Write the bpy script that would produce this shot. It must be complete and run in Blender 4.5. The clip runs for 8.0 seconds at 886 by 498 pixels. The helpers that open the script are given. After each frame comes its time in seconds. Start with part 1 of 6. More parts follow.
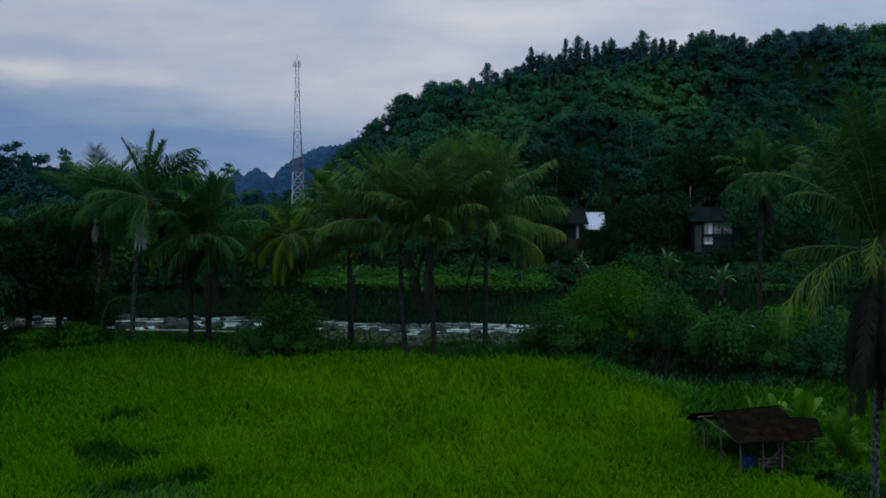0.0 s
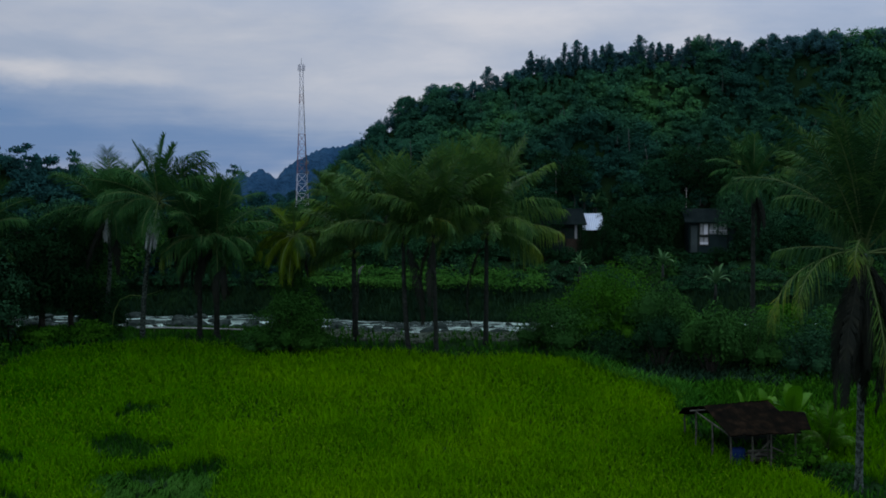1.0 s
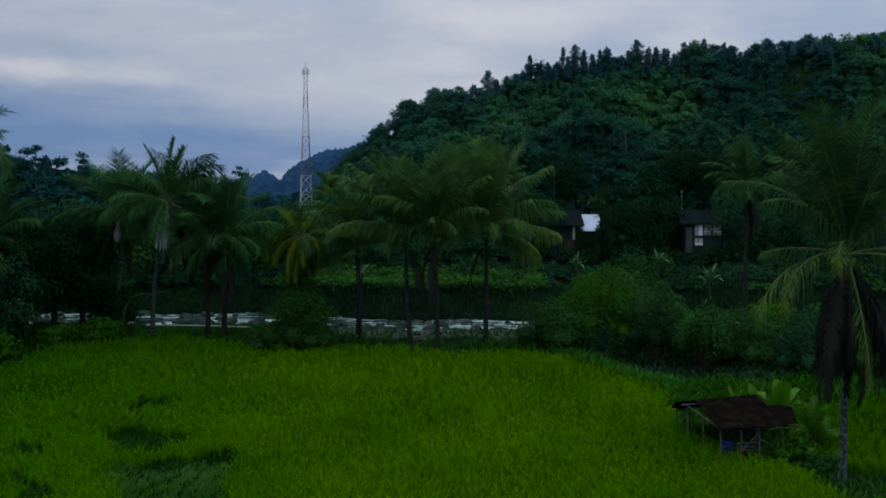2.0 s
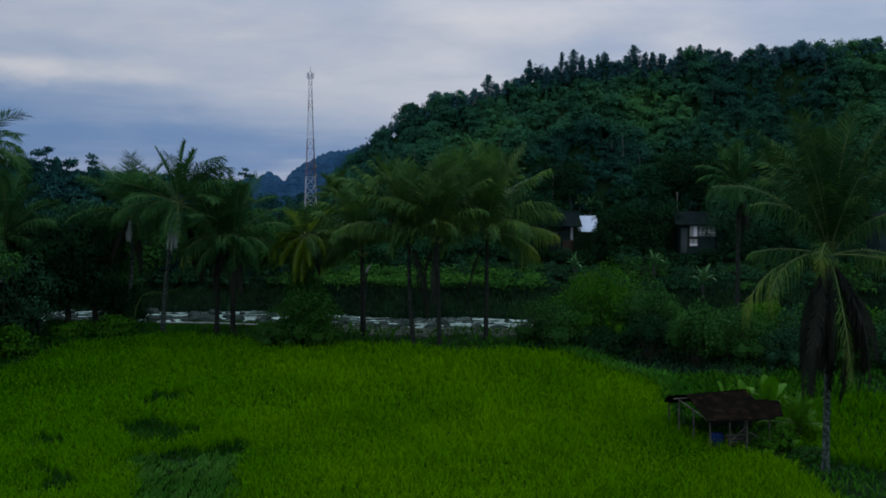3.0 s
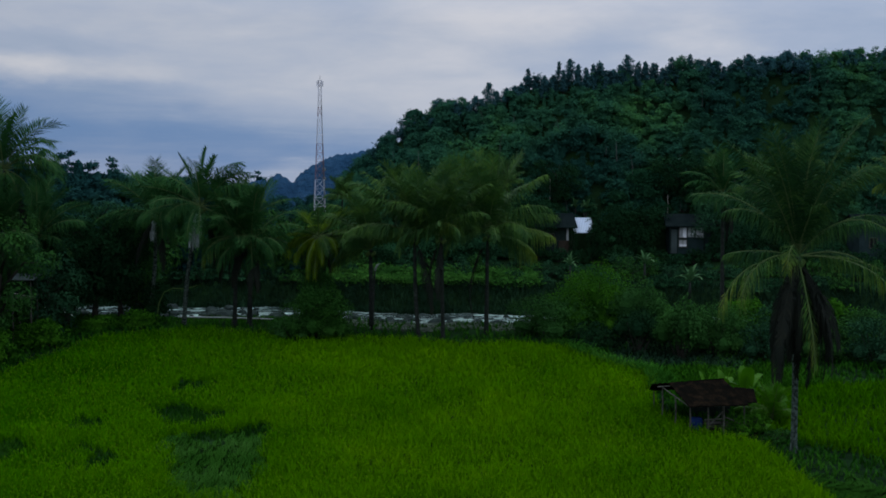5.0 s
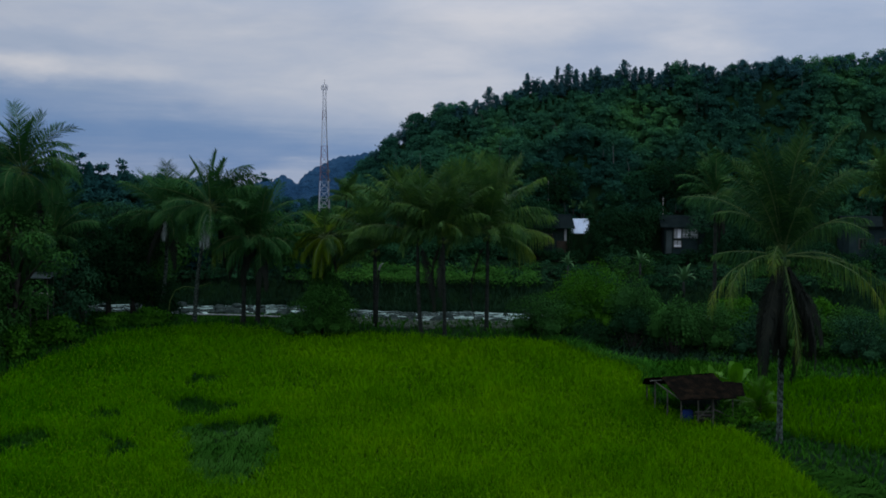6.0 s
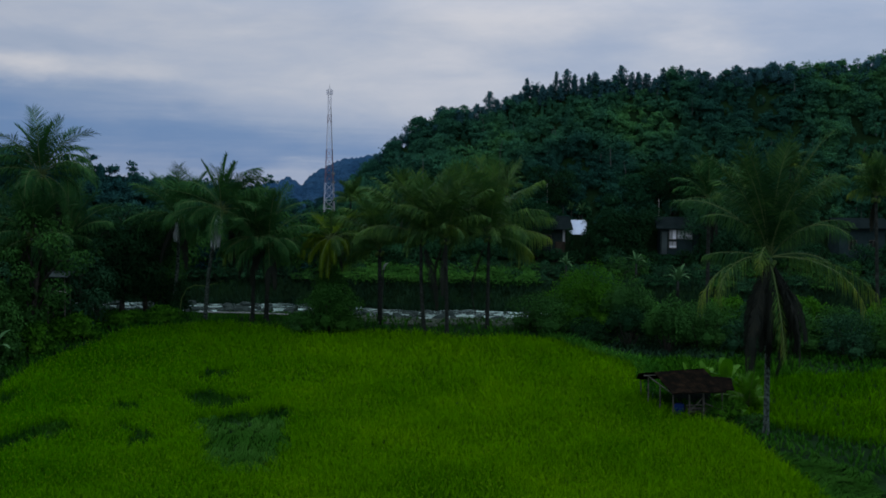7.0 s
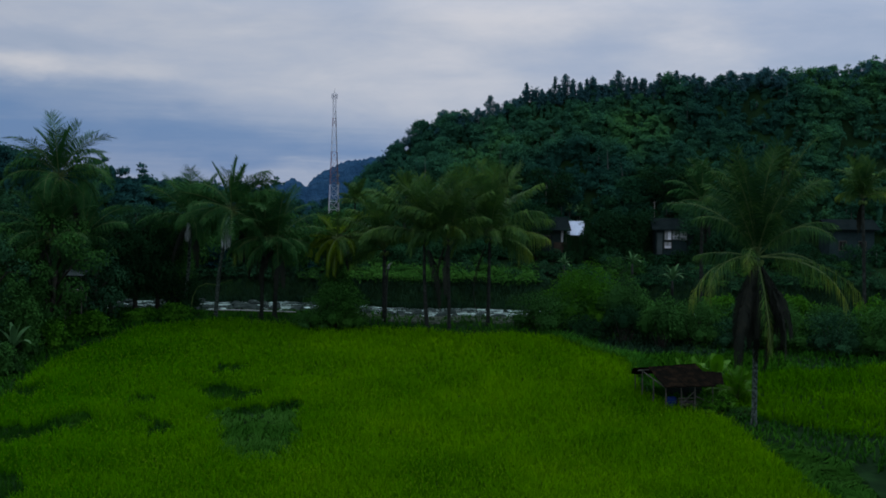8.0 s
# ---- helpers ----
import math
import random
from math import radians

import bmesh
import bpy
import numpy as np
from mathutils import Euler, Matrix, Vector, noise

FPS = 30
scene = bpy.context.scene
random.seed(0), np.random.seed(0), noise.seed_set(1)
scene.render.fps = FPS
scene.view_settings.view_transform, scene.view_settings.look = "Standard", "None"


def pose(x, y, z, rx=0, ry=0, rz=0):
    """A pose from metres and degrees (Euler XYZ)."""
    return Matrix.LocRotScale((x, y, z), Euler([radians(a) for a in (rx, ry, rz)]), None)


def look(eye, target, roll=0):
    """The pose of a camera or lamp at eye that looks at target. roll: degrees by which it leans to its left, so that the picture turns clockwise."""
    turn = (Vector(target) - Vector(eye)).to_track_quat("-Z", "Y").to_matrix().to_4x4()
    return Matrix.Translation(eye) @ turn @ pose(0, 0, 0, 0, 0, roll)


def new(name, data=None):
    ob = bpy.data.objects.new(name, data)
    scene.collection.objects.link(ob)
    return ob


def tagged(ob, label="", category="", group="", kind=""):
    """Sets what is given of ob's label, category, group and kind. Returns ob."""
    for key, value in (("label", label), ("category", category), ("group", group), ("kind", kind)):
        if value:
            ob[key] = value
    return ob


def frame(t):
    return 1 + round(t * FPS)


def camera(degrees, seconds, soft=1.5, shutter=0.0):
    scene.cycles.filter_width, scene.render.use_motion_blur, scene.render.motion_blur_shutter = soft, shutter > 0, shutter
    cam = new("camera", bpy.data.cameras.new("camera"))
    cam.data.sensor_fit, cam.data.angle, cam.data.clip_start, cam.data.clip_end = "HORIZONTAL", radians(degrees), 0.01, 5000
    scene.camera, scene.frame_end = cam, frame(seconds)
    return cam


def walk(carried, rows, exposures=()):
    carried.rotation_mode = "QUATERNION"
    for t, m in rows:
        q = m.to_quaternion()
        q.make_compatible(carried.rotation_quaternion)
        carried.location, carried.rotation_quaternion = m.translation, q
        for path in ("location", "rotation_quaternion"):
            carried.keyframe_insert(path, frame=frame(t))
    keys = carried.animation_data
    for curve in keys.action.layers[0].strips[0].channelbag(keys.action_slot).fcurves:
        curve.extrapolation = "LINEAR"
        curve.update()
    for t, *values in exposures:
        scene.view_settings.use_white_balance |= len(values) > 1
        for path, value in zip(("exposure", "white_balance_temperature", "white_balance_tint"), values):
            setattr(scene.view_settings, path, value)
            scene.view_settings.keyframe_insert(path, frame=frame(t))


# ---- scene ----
cam = camera(42.0, 8.0, soft=1.75)
METRES, EYE, TILT, LEAN, TURN = 21.3, 12.0, -3.0, 0.0, 0.0
ROWS = [
    (0.0, 0.0000, 0.0000, 0.0000, -0.00, -0.00, 0.00),
    (0.5, -0.0030, -0.0451, 0.0001, -0.02, 0.00, -0.03),
    (1.0, -0.0065, -0.0950, 0.0014, -0.02, -0.02, -0.06),
    (1.5, -0.0097, -0.1435, 0.0018, -0.04, -0.02, -0.10),
    (3.0, -0.0197, -0.3121, 0.0040, -0.08, -0.04, -0.27),
    (3.5, -0.0222, -0.3691, 0.0050, -0.08, -0.06, -0.32),
    (4.0, -0.0263, -0.4291, 0.0063, -0.11, -0.08, -0.36),
    (4.5, -0.0300, -0.4962, 0.0081, -0.11, -0.10, -0.40),
    (6.0, -0.0435, -0.7012, 0.0096, -0.16, -0.12, -0.53),
    (6.5, -0.0477, -0.7694, 0.0105, -0.16, -0.12, -0.58),
    (7.0, -0.0545, -0.8449, 0.0113, -0.19, -0.12, -0.63),
    (7.5, -0.0606, -0.9158, 0.0119, -0.21, -0.12, -0.67),
    (8.0, -0.0685, -0.9941, 0.0119, -0.25, -0.12, -0.71),
]
walk(cam, [(t, pose(0, 0, EYE, TILT, LEAN, TURN) @ pose(METRES * x, METRES * y, METRES * z, 90 + pitch, roll, yaw)) for t, x, y, z, yaw, pitch, roll in ROWS],
     [(0.0, 0.0, 6500, -3), (8.0, 0.0, 6500, -3)])

# ---- world, sun ----
SUN_EL, SUN_ROT = 24.0, -20.0
world = bpy.data.worlds.new("dusk_sky")
scene.world = world
world.use_nodes = True
wn, wl = world.node_tree.nodes, world.node_tree.links
wn.clear()


def wnode(kind, **values):
    n = wn.new(kind)
    for k, v in values.items():
        n.inputs[k].default_value = v
    return n


w_out, w_bg = wn.new("ShaderNodeOutputWorld"), wn.new("ShaderNodeBackground")
w_tc = wn.new("ShaderNodeTexCoord")
w_sky = wn.new("ShaderNodeTexSky")
w_sky.sky_type, w_sky.sun_disc = "NISHITA", False
w_sky.sun_elevation, w_sky.sun_rotation = radians(SUN_EL), radians(SUN_ROT)
w_sep = wn.new("ShaderNodeSeparateXYZ")
wl.new(w_tc.outputs["Generated"], w_sep.inputs[0])


def wmath(op, a, b=0.0, c=None):
    n = wn.new("ShaderNodeMath")
    n.operation = op
    for i, v in enumerate((a, b, c)):
        if v is None:
            continue
        if isinstance(v, (int, float)):
            n.inputs[i].default_value = v
        else:
            wl.new(v, n.inputs[i])
    return n.outputs[0]


def cloud_noise(scale, shift, detail, rough_, distortion=0.2):
    m = wnode("ShaderNodeMapping", Scale=scale, Location=shift)
    n = wnode("ShaderNodeTexNoise", Scale=1.0, Detail=detail, Roughness=rough_, Distortion=distortion)
    wl.new(w_tc.outputs["Generated"], m.inputs["Vector"])
    wl.new(m.outputs[0], n.inputs["Vector"])
    return n.outputs["Fac"]


# cloud banks drift apart along ragged edges
fray1 = cloud_noise((7, 7, 26), (0.4, 0.1, 0.2), 5.0, 0.55)
fray2 = cloud_noise((9, 9, 22), (3.1, 1.7, 0.9), 5.0, 0.55)
sky_x = wmath("MULTIPLY_ADD", wmath("SUBTRACT", fray1, 0.5), 0.16, w_sep.outputs["X"])
sky_z = wmath("MULTIPLY_ADD", wmath("SUBTRACT", fray2, 0.5), 0.045, w_sep.outputs["Z"])


def bank(cx, cz, rx, rz, weight):
    """A soft cloud bank or gap round one direction of the sky."""
    a = wmath("MULTIPLY", wmath("SUBTRACT", sky_x, cx), 1 / rx)
    b = wmath("MULTIPLY", wmath("SUBTRACT", sky_z, cz), 1 / rz)
    d = wmath("ADD", wmath("MULTIPLY", a, a), wmath("MULTIPLY", b, b))
    return wmath("MULTIPLY", wmath("POWER", 2.718, wmath("MULTIPLY", d, -1.0)), weight)


fine = cloud_noise((8, 8, 30), (1.35, 0.2, 0.55), 6.0, 0.58)
broad = cloud_noise((3.2, 3.2, 11), (0.3, 0.0, 0.35), 3.0, 0.5)
tone = wmath("ADD", wmath("MULTIPLY_ADD", wmath("SUBTRACT", fine, 0.5), 0.62, 0.50), wmath("MULTIPLY", wmath("SUBTRACT", broad, 0.5), 0.45))
for values in ((-0.345, 0.097, 0.050, 0.0085, 0.26), (-0.255, 0.089, 0.035, 0.006, 0.14), (-0.30, 0.076, 0.09, 0.007, -0.20), (-0.36, 0.118, 0.10, 0.010, -0.12),
               (0.06, 0.150, 0.085, 0.030, 0.22), (0.215, 0.125, 0.030, 0.030, 0.20), (0.33, 0.130, 0.07, 0.035, -0.16), (0.13, 0.125, 0.03, 0.014, -0.10),
               (-0.10, 0.045, 0.10, 0.022, -0.08), (-0.17, 0.0125, 0.05, 0.003, 0.16), (0.0, 0.085, 0.08, 0.03, 0.08)):
    tone = wmath("ADD", tone, bank(*values))
w_r1 = wn.new("ShaderNodeValToRGB")
w_r1.color_ramp.elements.remove(w_r1.color_ramp.elements[1])
for i, (p, c) in enumerate(((0.22, (0.29, 0.345, 0.53)), (0.42, (0.365, 0.40, 0.575)), (0.58, (0.45, 0.46, 0.605)), (0.80, (0.59, 0.56, 0.67)))):
    e = w_r1.color_ramp.elements[0] if i == 0 else w_r1.color_ramp.elements.new(p)
    e.position, e.color = p, (*c, 1)
wl.new(tone, w_r1.inputs[0])
# blue rain-dark layer low over the valley
blue = bank(-0.33, 0.041, 0.15, 0.020, 1.0)
for values in ((-0.15, 0.026, 0.08, 0.006, 0.62), (-0.40, 0.05, 0.12, 0.022, 0.5), (-0.08, 0.035, 0.12, 0.014, 0.16), (-0.17, 0.032, 0.11, 0.016, 0.32), (-0.25, 0.012, 0.14, 0.014, 0.34), (-0.38, 0.073, 0.08, 0.008, 0.16)):
    blue = wmath("ADD", blue, bank(*values))
streak = cloud_noise((5, 5, 70), (2.1, 0.4, 0.1), 5.0, 0.6)
blue = wmath("MAXIMUM", wmath("MULTIPLY", blue, wmath("MULTIPLY_ADD", wmath("ADD", fine, streak), 2.9, -1.75)), 0.0)
blue = wmath("DIVIDE", wmath("MULTIPLY", blue, 1.2), wmath("ADD", blue, 0.36))
w_mix, w_add, w_skys = wn.new("ShaderNodeMixRGB"), wn.new("ShaderNodeMixRGB"), wn.new("ShaderNodeMixRGB")
w_mix.inputs["Color2"].default_value = (0.105, 0.205, 0.45, 1)
wl.new(blue, w_mix.inputs["Fac"])
wl.new(w_r1.outputs[0], w_mix.inputs["Color1"])
w_skys.blend_type, w_add.blend_type = "MULTIPLY", "ADD"
w_skys.inputs["Fac"].default_value, w_skys.inputs["Color2"].default_value = 1.0, (0.05, 0.05, 0.05, 1)
w_add.inputs["Fac"].default_value = 0.04
wl.new(w_sky.outputs[0], w_skys.inputs["Color1"])
wl.new(w_mix.outputs[0], w_add.inputs["Color1"])
wl.new(w_skys.outputs[0], w_add.inputs["Color2"])
wl.new(w_add.outputs[0], w_bg.inputs["Color"])
# an overcast sky is about three times as bright overhead as near the horizon
w_zen = wnode("ShaderNodeMapRange", **{"From Min": 0.14, "From Max": 0.95, "To Min": 0.95, "To Max": 3.0})
wl.new(w_sep.outputs["Z"], w_zen.inputs["Value"])
# the cloud is thinner towards the side where the sun has gone down
w_side = wnode("ShaderNodeMapRange", **{"From Min": -0.35, "From Max": 0.45, "To Min": 0.97, "To Max": 1.12})
wl.new(w_sep.outputs["X"], w_side.inputs["Value"])
wl.new(wmath("MULTIPLY", w_side.outputs[0], w_zen.outputs[0]), w_bg.inputs["Strength"])
wl.new(w_bg.outputs[0], w_out.inputs["Surface"])

sun = new("sun", bpy.data.lights.new("sun", "SUN"))
sun.data.energy, sun.data.angle, sun.data.color = 0.35, radians(25), (1.0, 0.96, 0.92)
sun.matrix_world = look((-20, 90, 80), (5, 50, 0))


# ---- materials ----
def material(name, rough=0.7, metal=0.0, spec=0.3):
    m = bpy.data.materials.new(name)
    m.use_nodes = True
    b = m.node_tree.nodes["Principled BSDF"]
    b.inputs["Roughness"].default_value, b.inputs["Metallic"].default_value = rough, metal
    b.inputs["Specular IOR Level"].default_value = spec
    return m, m.node_tree.nodes, m.node_tree.links, b


def ramp_node(nodes, stops):
    r = nodes.new("ShaderNodeValToRGB")
    r.color_ramp.elements.remove(r.color_ramp.elements[1])
    for i, (p, c) in enumerate(stops):
        e = r.color_ramp.elements[0] if i == 0 else r.color_ramp.elements.new(p)
        e.position, e.color = p, (*c, 1)
    return r


def noise_node(nodes, links, scale, detail=4.0, rough=0.55, coords="Object"):
    tc, n = nodes.new("ShaderNodeTexCoord"), nodes.new("ShaderNodeTexNoise")
    n.inputs["Scale"].default_value, n.inputs["Detail"].default_value, n.inputs["Roughness"].default_value = scale, detail, rough
    links.new(tc.outputs[coords], n.inputs["Vector"])
    return n


def bump(nodes, links, b, source, strength, distance):
    n = nodes.new("ShaderNodeBump")
    n.inputs["Strength"].default_value, n.inputs["Distance"].default_value = strength, distance
    links.new(source, n.inputs["Height"])
    links.new(n.outputs[0], b.inputs["Normal"])


def leaf_material(name, dark, mid, light, patch=0.35, glow=0.25, rough=0.55, spec=0.25, scatter=0.45, side_darkening=0, detail=3.0, gain=2.0):
    """Foliage: each leaf its own shade, patches over the plant, some light let through."""
    m, n, l, b = material(name, rough, 0.0, spec)
    geo = n.new("ShaderNodeNewGeometry")
    r = ramp_node(n, ((0.0, dark), (0.55, mid), (1.0, light)))
    big = noise_node(n, l, patch, detail, 0.55 if detail < 4 else 0.68)
    mixv = n.new("ShaderNodeMath")
    mixv.operation = "MULTIPLY_ADD"
    mixv.inputs[1].default_value, mixv.inputs[2].default_value = gain, 0.25 - gain / 2
    l.new(big.outputs["Fac"], mixv.inputs[0])
    add = n.new("ShaderNodeMath")
    add.operation = "MULTIPLY_ADD"
    add.inputs[1].default_value = scatter
    l.new(geo.outputs["Random Per Island"], add.inputs[0])
    l.new(mixv.outputs[0], add.inputs[2])
    l.new(add.outputs[0], r.inputs[0])
    colour = r.outputs[0]
    if side_darkening:
        # the crop is greener towards -x, and darkened there for shade and vignetting
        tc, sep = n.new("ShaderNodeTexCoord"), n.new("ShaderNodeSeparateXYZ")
        side_ramp, young = n.new("ShaderNodeMapRange"), n.new("ShaderNodeMixRGB")
        side_ramp.inputs["From Min"].default_value, side_ramp.inputs["From Max"].default_value = -4.0, -24.0
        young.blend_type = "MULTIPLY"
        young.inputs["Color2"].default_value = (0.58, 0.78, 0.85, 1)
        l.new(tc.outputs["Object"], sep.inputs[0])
        l.new(sep.outputs["X"], side_ramp.inputs["Value"])
        l.new(side_ramp.outputs[0], young.inputs["Fac"])
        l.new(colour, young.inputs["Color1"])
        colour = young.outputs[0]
    l.new(colour, b.inputs["Base Color"])
    tr, mix = n.new("ShaderNodeBsdfTranslucent"), n.new("ShaderNodeMixShader")
    l.new(colour, tr.inputs["Color"])
    mix.inputs[0].default_value = glow
    l.new(b.outputs[0], mix.inputs[1])
    l.new(tr.outputs[0], mix.inputs[2])
    l.new(mix.outputs[0], n["Material Output"].inputs["Surface"])
    return m


def surface(name, stops, scale, rough=0.8, bump_scale=20.0, bump_strength=0.5, bump_distance=0.02, metal=0.0, spec=0.0):
    m, n, l, b = material(name, rough, metal, spec)
    a = noise_node(n, l, scale, 6.0, 0.65)
    r = ramp_node(n, stops)
    l.new(a.outputs["Fac"], r.inputs[0])
    l.new(r.outputs[0], b.inputs["Base Color"])
    f = noise_node(n, l, bump_scale, 5.0, 0.6)
    bump(n, l, b, f.outputs["Fac"], bump_strength, bump_distance)
    return m


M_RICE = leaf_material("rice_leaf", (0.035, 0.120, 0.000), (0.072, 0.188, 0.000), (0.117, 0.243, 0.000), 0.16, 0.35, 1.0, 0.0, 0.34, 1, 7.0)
M_RICE_SIDE = leaf_material("side_field_rice_leaf", (0.022, 0.088, 0.0), (0.042, 0.132, 0.0), (0.066, 0.172, 0.0), 0.22, 0.35, 1.0, 0.0, 0.55)
M_SHORT = leaf_material("short_rice_leaf", (0.007, 0.032, 0.003), (0.013, 0.052, 0.004), (0.026, 0.084, 0.007), 0.4, 0.2, 1.0, 0.0)
M_SEED = leaf_material("rice_panicle", (0.06, 0.15, 0.004), (0.09, 0.19, 0.006), (0.13, 0.235, 0.012), 0.4, 0.3, 1.0, 0.0)
M_LODGED = leaf_material("lodged_rice", (0.015, 0.058, 0.006), (0.027, 0.085, 0.010), (0.044, 0.118, 0.019), 0.4, 0.2, 1.0, 0.0, 0.5)
M_GRASS = leaf_material("bank_grass", (0.010, 0.047, 0.005), (0.019, 0.074, 0.006), (0.035, 0.112, 0.010), 0.3, 0.2, 1.0, 0.0)
M_TALL = leaf_material("dyke_grass_leaf", (0.020, 0.085, 0.008), (0.038, 0.130, 0.013), (0.068, 0.185, 0.024), 0.3, 0.25, 1.0, 0.0)
# shade under overhanging plants is put into this darker leaf colour
M_BANK = leaf_material("bank_growth_shaded", (0.009, 0.024, 0.013), (0.015, 0.038, 0.018), (0.025, 0.062, 0.026), 0.3, 0.05, 1.0, 0.0)
# leaves tinted blue so the side hill looks hazy
M_FOREST_FAR = leaf_material("side_hill_foliage_hazed", (0.010, 0.039, 0.039), (0.020, 0.067, 0.057), (0.037, 0.108, 0.069), 0.22, 0.15, 1.0, 0.0, 0.25)
M_PALM = leaf_material("palm_leaflet", (0.017, 0.052, 0.014), (0.033, 0.086, 0.017), (0.082, 0.155, 0.024), 0.7, 0.2, 0.6, 0.08, 0.6)
M_PALM_DARK = leaf_material("palm_leaflet_deep_green", (0.014, 0.049, 0.015), (0.025, 0.079, 0.020), (0.056, 0.131, 0.028), 0.7, 0.2, 0.75, 0.03)
# darker copy of palm_leaflet; the near crown's shade is in its colour
M_PALM_SHADE = leaf_material("palm_leaflet_shaded", (0.010, 0.036, 0.012), (0.019, 0.058, 0.015), (0.050, 0.108, 0.022), 0.7, 0.2, 0.7, 0.04, 0.6)
M_RIB = surface("palm_midrib", ((0.3, (0.055, 0.085, 0.030)), (0.7, (0.10, 0.14, 0.05))), 3.0, 0.7, 15.0, 0.2, 0.01)
M_PALM_OLD = leaf_material("palm_leaflet_yellowing", (0.034, 0.084, 0.010), (0.075, 0.130, 0.013), (0.18, 0.20, 0.016), 0.6, 0.2, 0.65, 0.15)
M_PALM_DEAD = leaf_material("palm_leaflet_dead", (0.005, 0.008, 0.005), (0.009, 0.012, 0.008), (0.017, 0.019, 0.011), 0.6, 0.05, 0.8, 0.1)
M_PALM_PALE = leaf_material("palm_sheath_bleached", (0.17, 0.195, 0.19), (0.31, 0.34, 0.335), (0.46, 0.50, 0.49), 0.6, 0.1, 0.9, 0.02, 0.9)
# slight blue in the darker tones is painted haze
M_FOREST = leaf_material("hill_foliage", (0.019, 0.068, 0.048), (0.036, 0.117, 0.058), (0.074, 0.198, 0.052), 0.07, 0.3, 1.0, 0.0, 0.25, 0, 6.0, 3.8)
# bluish, lifted leaf tones imitate aerial haze on the skyline trees
M_RIDGE = leaf_material("ridge_foliage_hazed", (0.027, 0.078, 0.088), (0.040, 0.107, 0.109), (0.059, 0.149, 0.124), 0.2, 0.35, 1.0, 0.0, 0.3)
# hill foliage darkened: the shade at the hill's foot is in its colour
M_FOOT = leaf_material("shaded_slope_foliage", (0.009, 0.035, 0.016), (0.016, 0.052, 0.020), (0.029, 0.085, 0.026), 0.12, 0.1, 1.0, 0.0, 0.3)
M_MEADOW = leaf_material("meadow_grass", (0.013, 0.058, 0.003), (0.025, 0.090, 0.005), (0.044, 0.128, 0.008), 0.3, 0.2, 1.0, 0.0)
# darkened copy of the tree foliage, with deep shade put into the colour
M_DEEP = leaf_material("deep_green_foliage_shaded", (0.006, 0.021, 0.009), (0.011, 0.035, 0.012), (0.019, 0.055, 0.016), 0.3, 0.1, 1.0, 0.0, 0.3)
M_TREE = leaf_material("tree_foliage", (0.017, 0.052, 0.012), (0.029, 0.089, 0.017), (0.054, 0.137, 0.023), 0.3, 0.2, 0.9, 0.02, 0.3)
M_DARK = leaf_material("dark_foliage", (0.012, 0.038, 0.019), (0.020, 0.060, 0.025), (0.033, 0.090, 0.033), 0.3, 0.1, 1.0, 0.0, 0.3)
M_GROVE = leaf_material("bank_shrub_foliage", (0.012, 0.042, 0.008), (0.022, 0.070, 0.010), (0.040, 0.108, 0.016), 0.3, 0.2, 0.9, 0.02, 0.3)
M_BUSH = leaf_material("bush_foliage", (0.022, 0.078, 0.006), (0.042, 0.134, 0.008), (0.076, 0.200, 0.013), 0.3, 0.25, 0.9, 0.02, 0.3)
M_YELLOW = leaf_material("bamboo_foliage_yellow", (0.038, 0.066, 0.005), (0.066, 0.118, 0.006), (0.115, 0.165, 0.008), 0.5, 0.3, 0.9, 0.02)
M_BANANA = leaf_material("banana_leaf", (0.030, 0.110, 0.002), (0.052, 0.160, 0.003), (0.080, 0.205, 0.006), 0.8, 0.3, 0.6, 0.15)
M_BANANA_FAR = leaf_material("banana_leaf_dull", (0.03, 0.085, 0.03), (0.05, 0.12, 0.04), (0.09, 0.17, 0.065), 0.8, 0.2, 0.7, 0.1)
M_GARDEN = leaf_material("garden_crop", (0.018, 0.066, 0.010), (0.033, 0.104, 0.014), (0.056, 0.15, 0.024), 0.5, 0.25, 0.9, 0.02)
M_TRUNK = surface("palm_bark", ((0.3, (0.012, 0.015, 0.012)), (0.55, (0.026, 0.031, 0.026)), (0.75, (0.06, 0.072, 0.06))), 3.0, 0.9, 14.0, 0.7, 0.03)
M_TRUNK_PALE = surface("pale_palm_bark", ((0.40, (0.010, 0.014, 0.011)), (0.50, (0.045, 0.062, 0.05)), (0.68, (0.12, 0.15, 0.13))), 7.0, 0.9, 14.0, 0.7, 0.03)
M_BOLE = surface("pale_tree_bole", ((0.3, (0.05, 0.06, 0.055)), (0.7, (0.11, 0.12, 0.11))), 3.0, 0.9, 15.0, 0.4, 0.02)
M_BARK = surface("tree_bark", ((0.3, (0.014, 0.014, 0.011)), (0.7, (0.045, 0.043, 0.034))), 3.0, 0.9, 15.0, 0.7, 0.03)
M_STEM = surface("green_stem", ((0.3, (0.04, 0.08, 0.02)), (0.7, (0.09, 0.13, 0.04))), 3.0, 0.6, 15.0, 0.3, 0.01)
M_GROUND = surface("ground_soil_and_weeds", ((0.3, (0.006, 0.014, 0.006)), (0.5, (0.009, 0.022, 0.008)), (0.7, (0.014, 0.038, 0.011))), 0.35, 0.95, 3.0, 0.9, 0.12)
M_SOIL = surface("wet_field_soil", ((0.3, (0.010, 0.014, 0.009)), (0.7, (0.020, 0.026, 0.015))), 1.2, 0.7, 8.0, 0.8, 0.06)
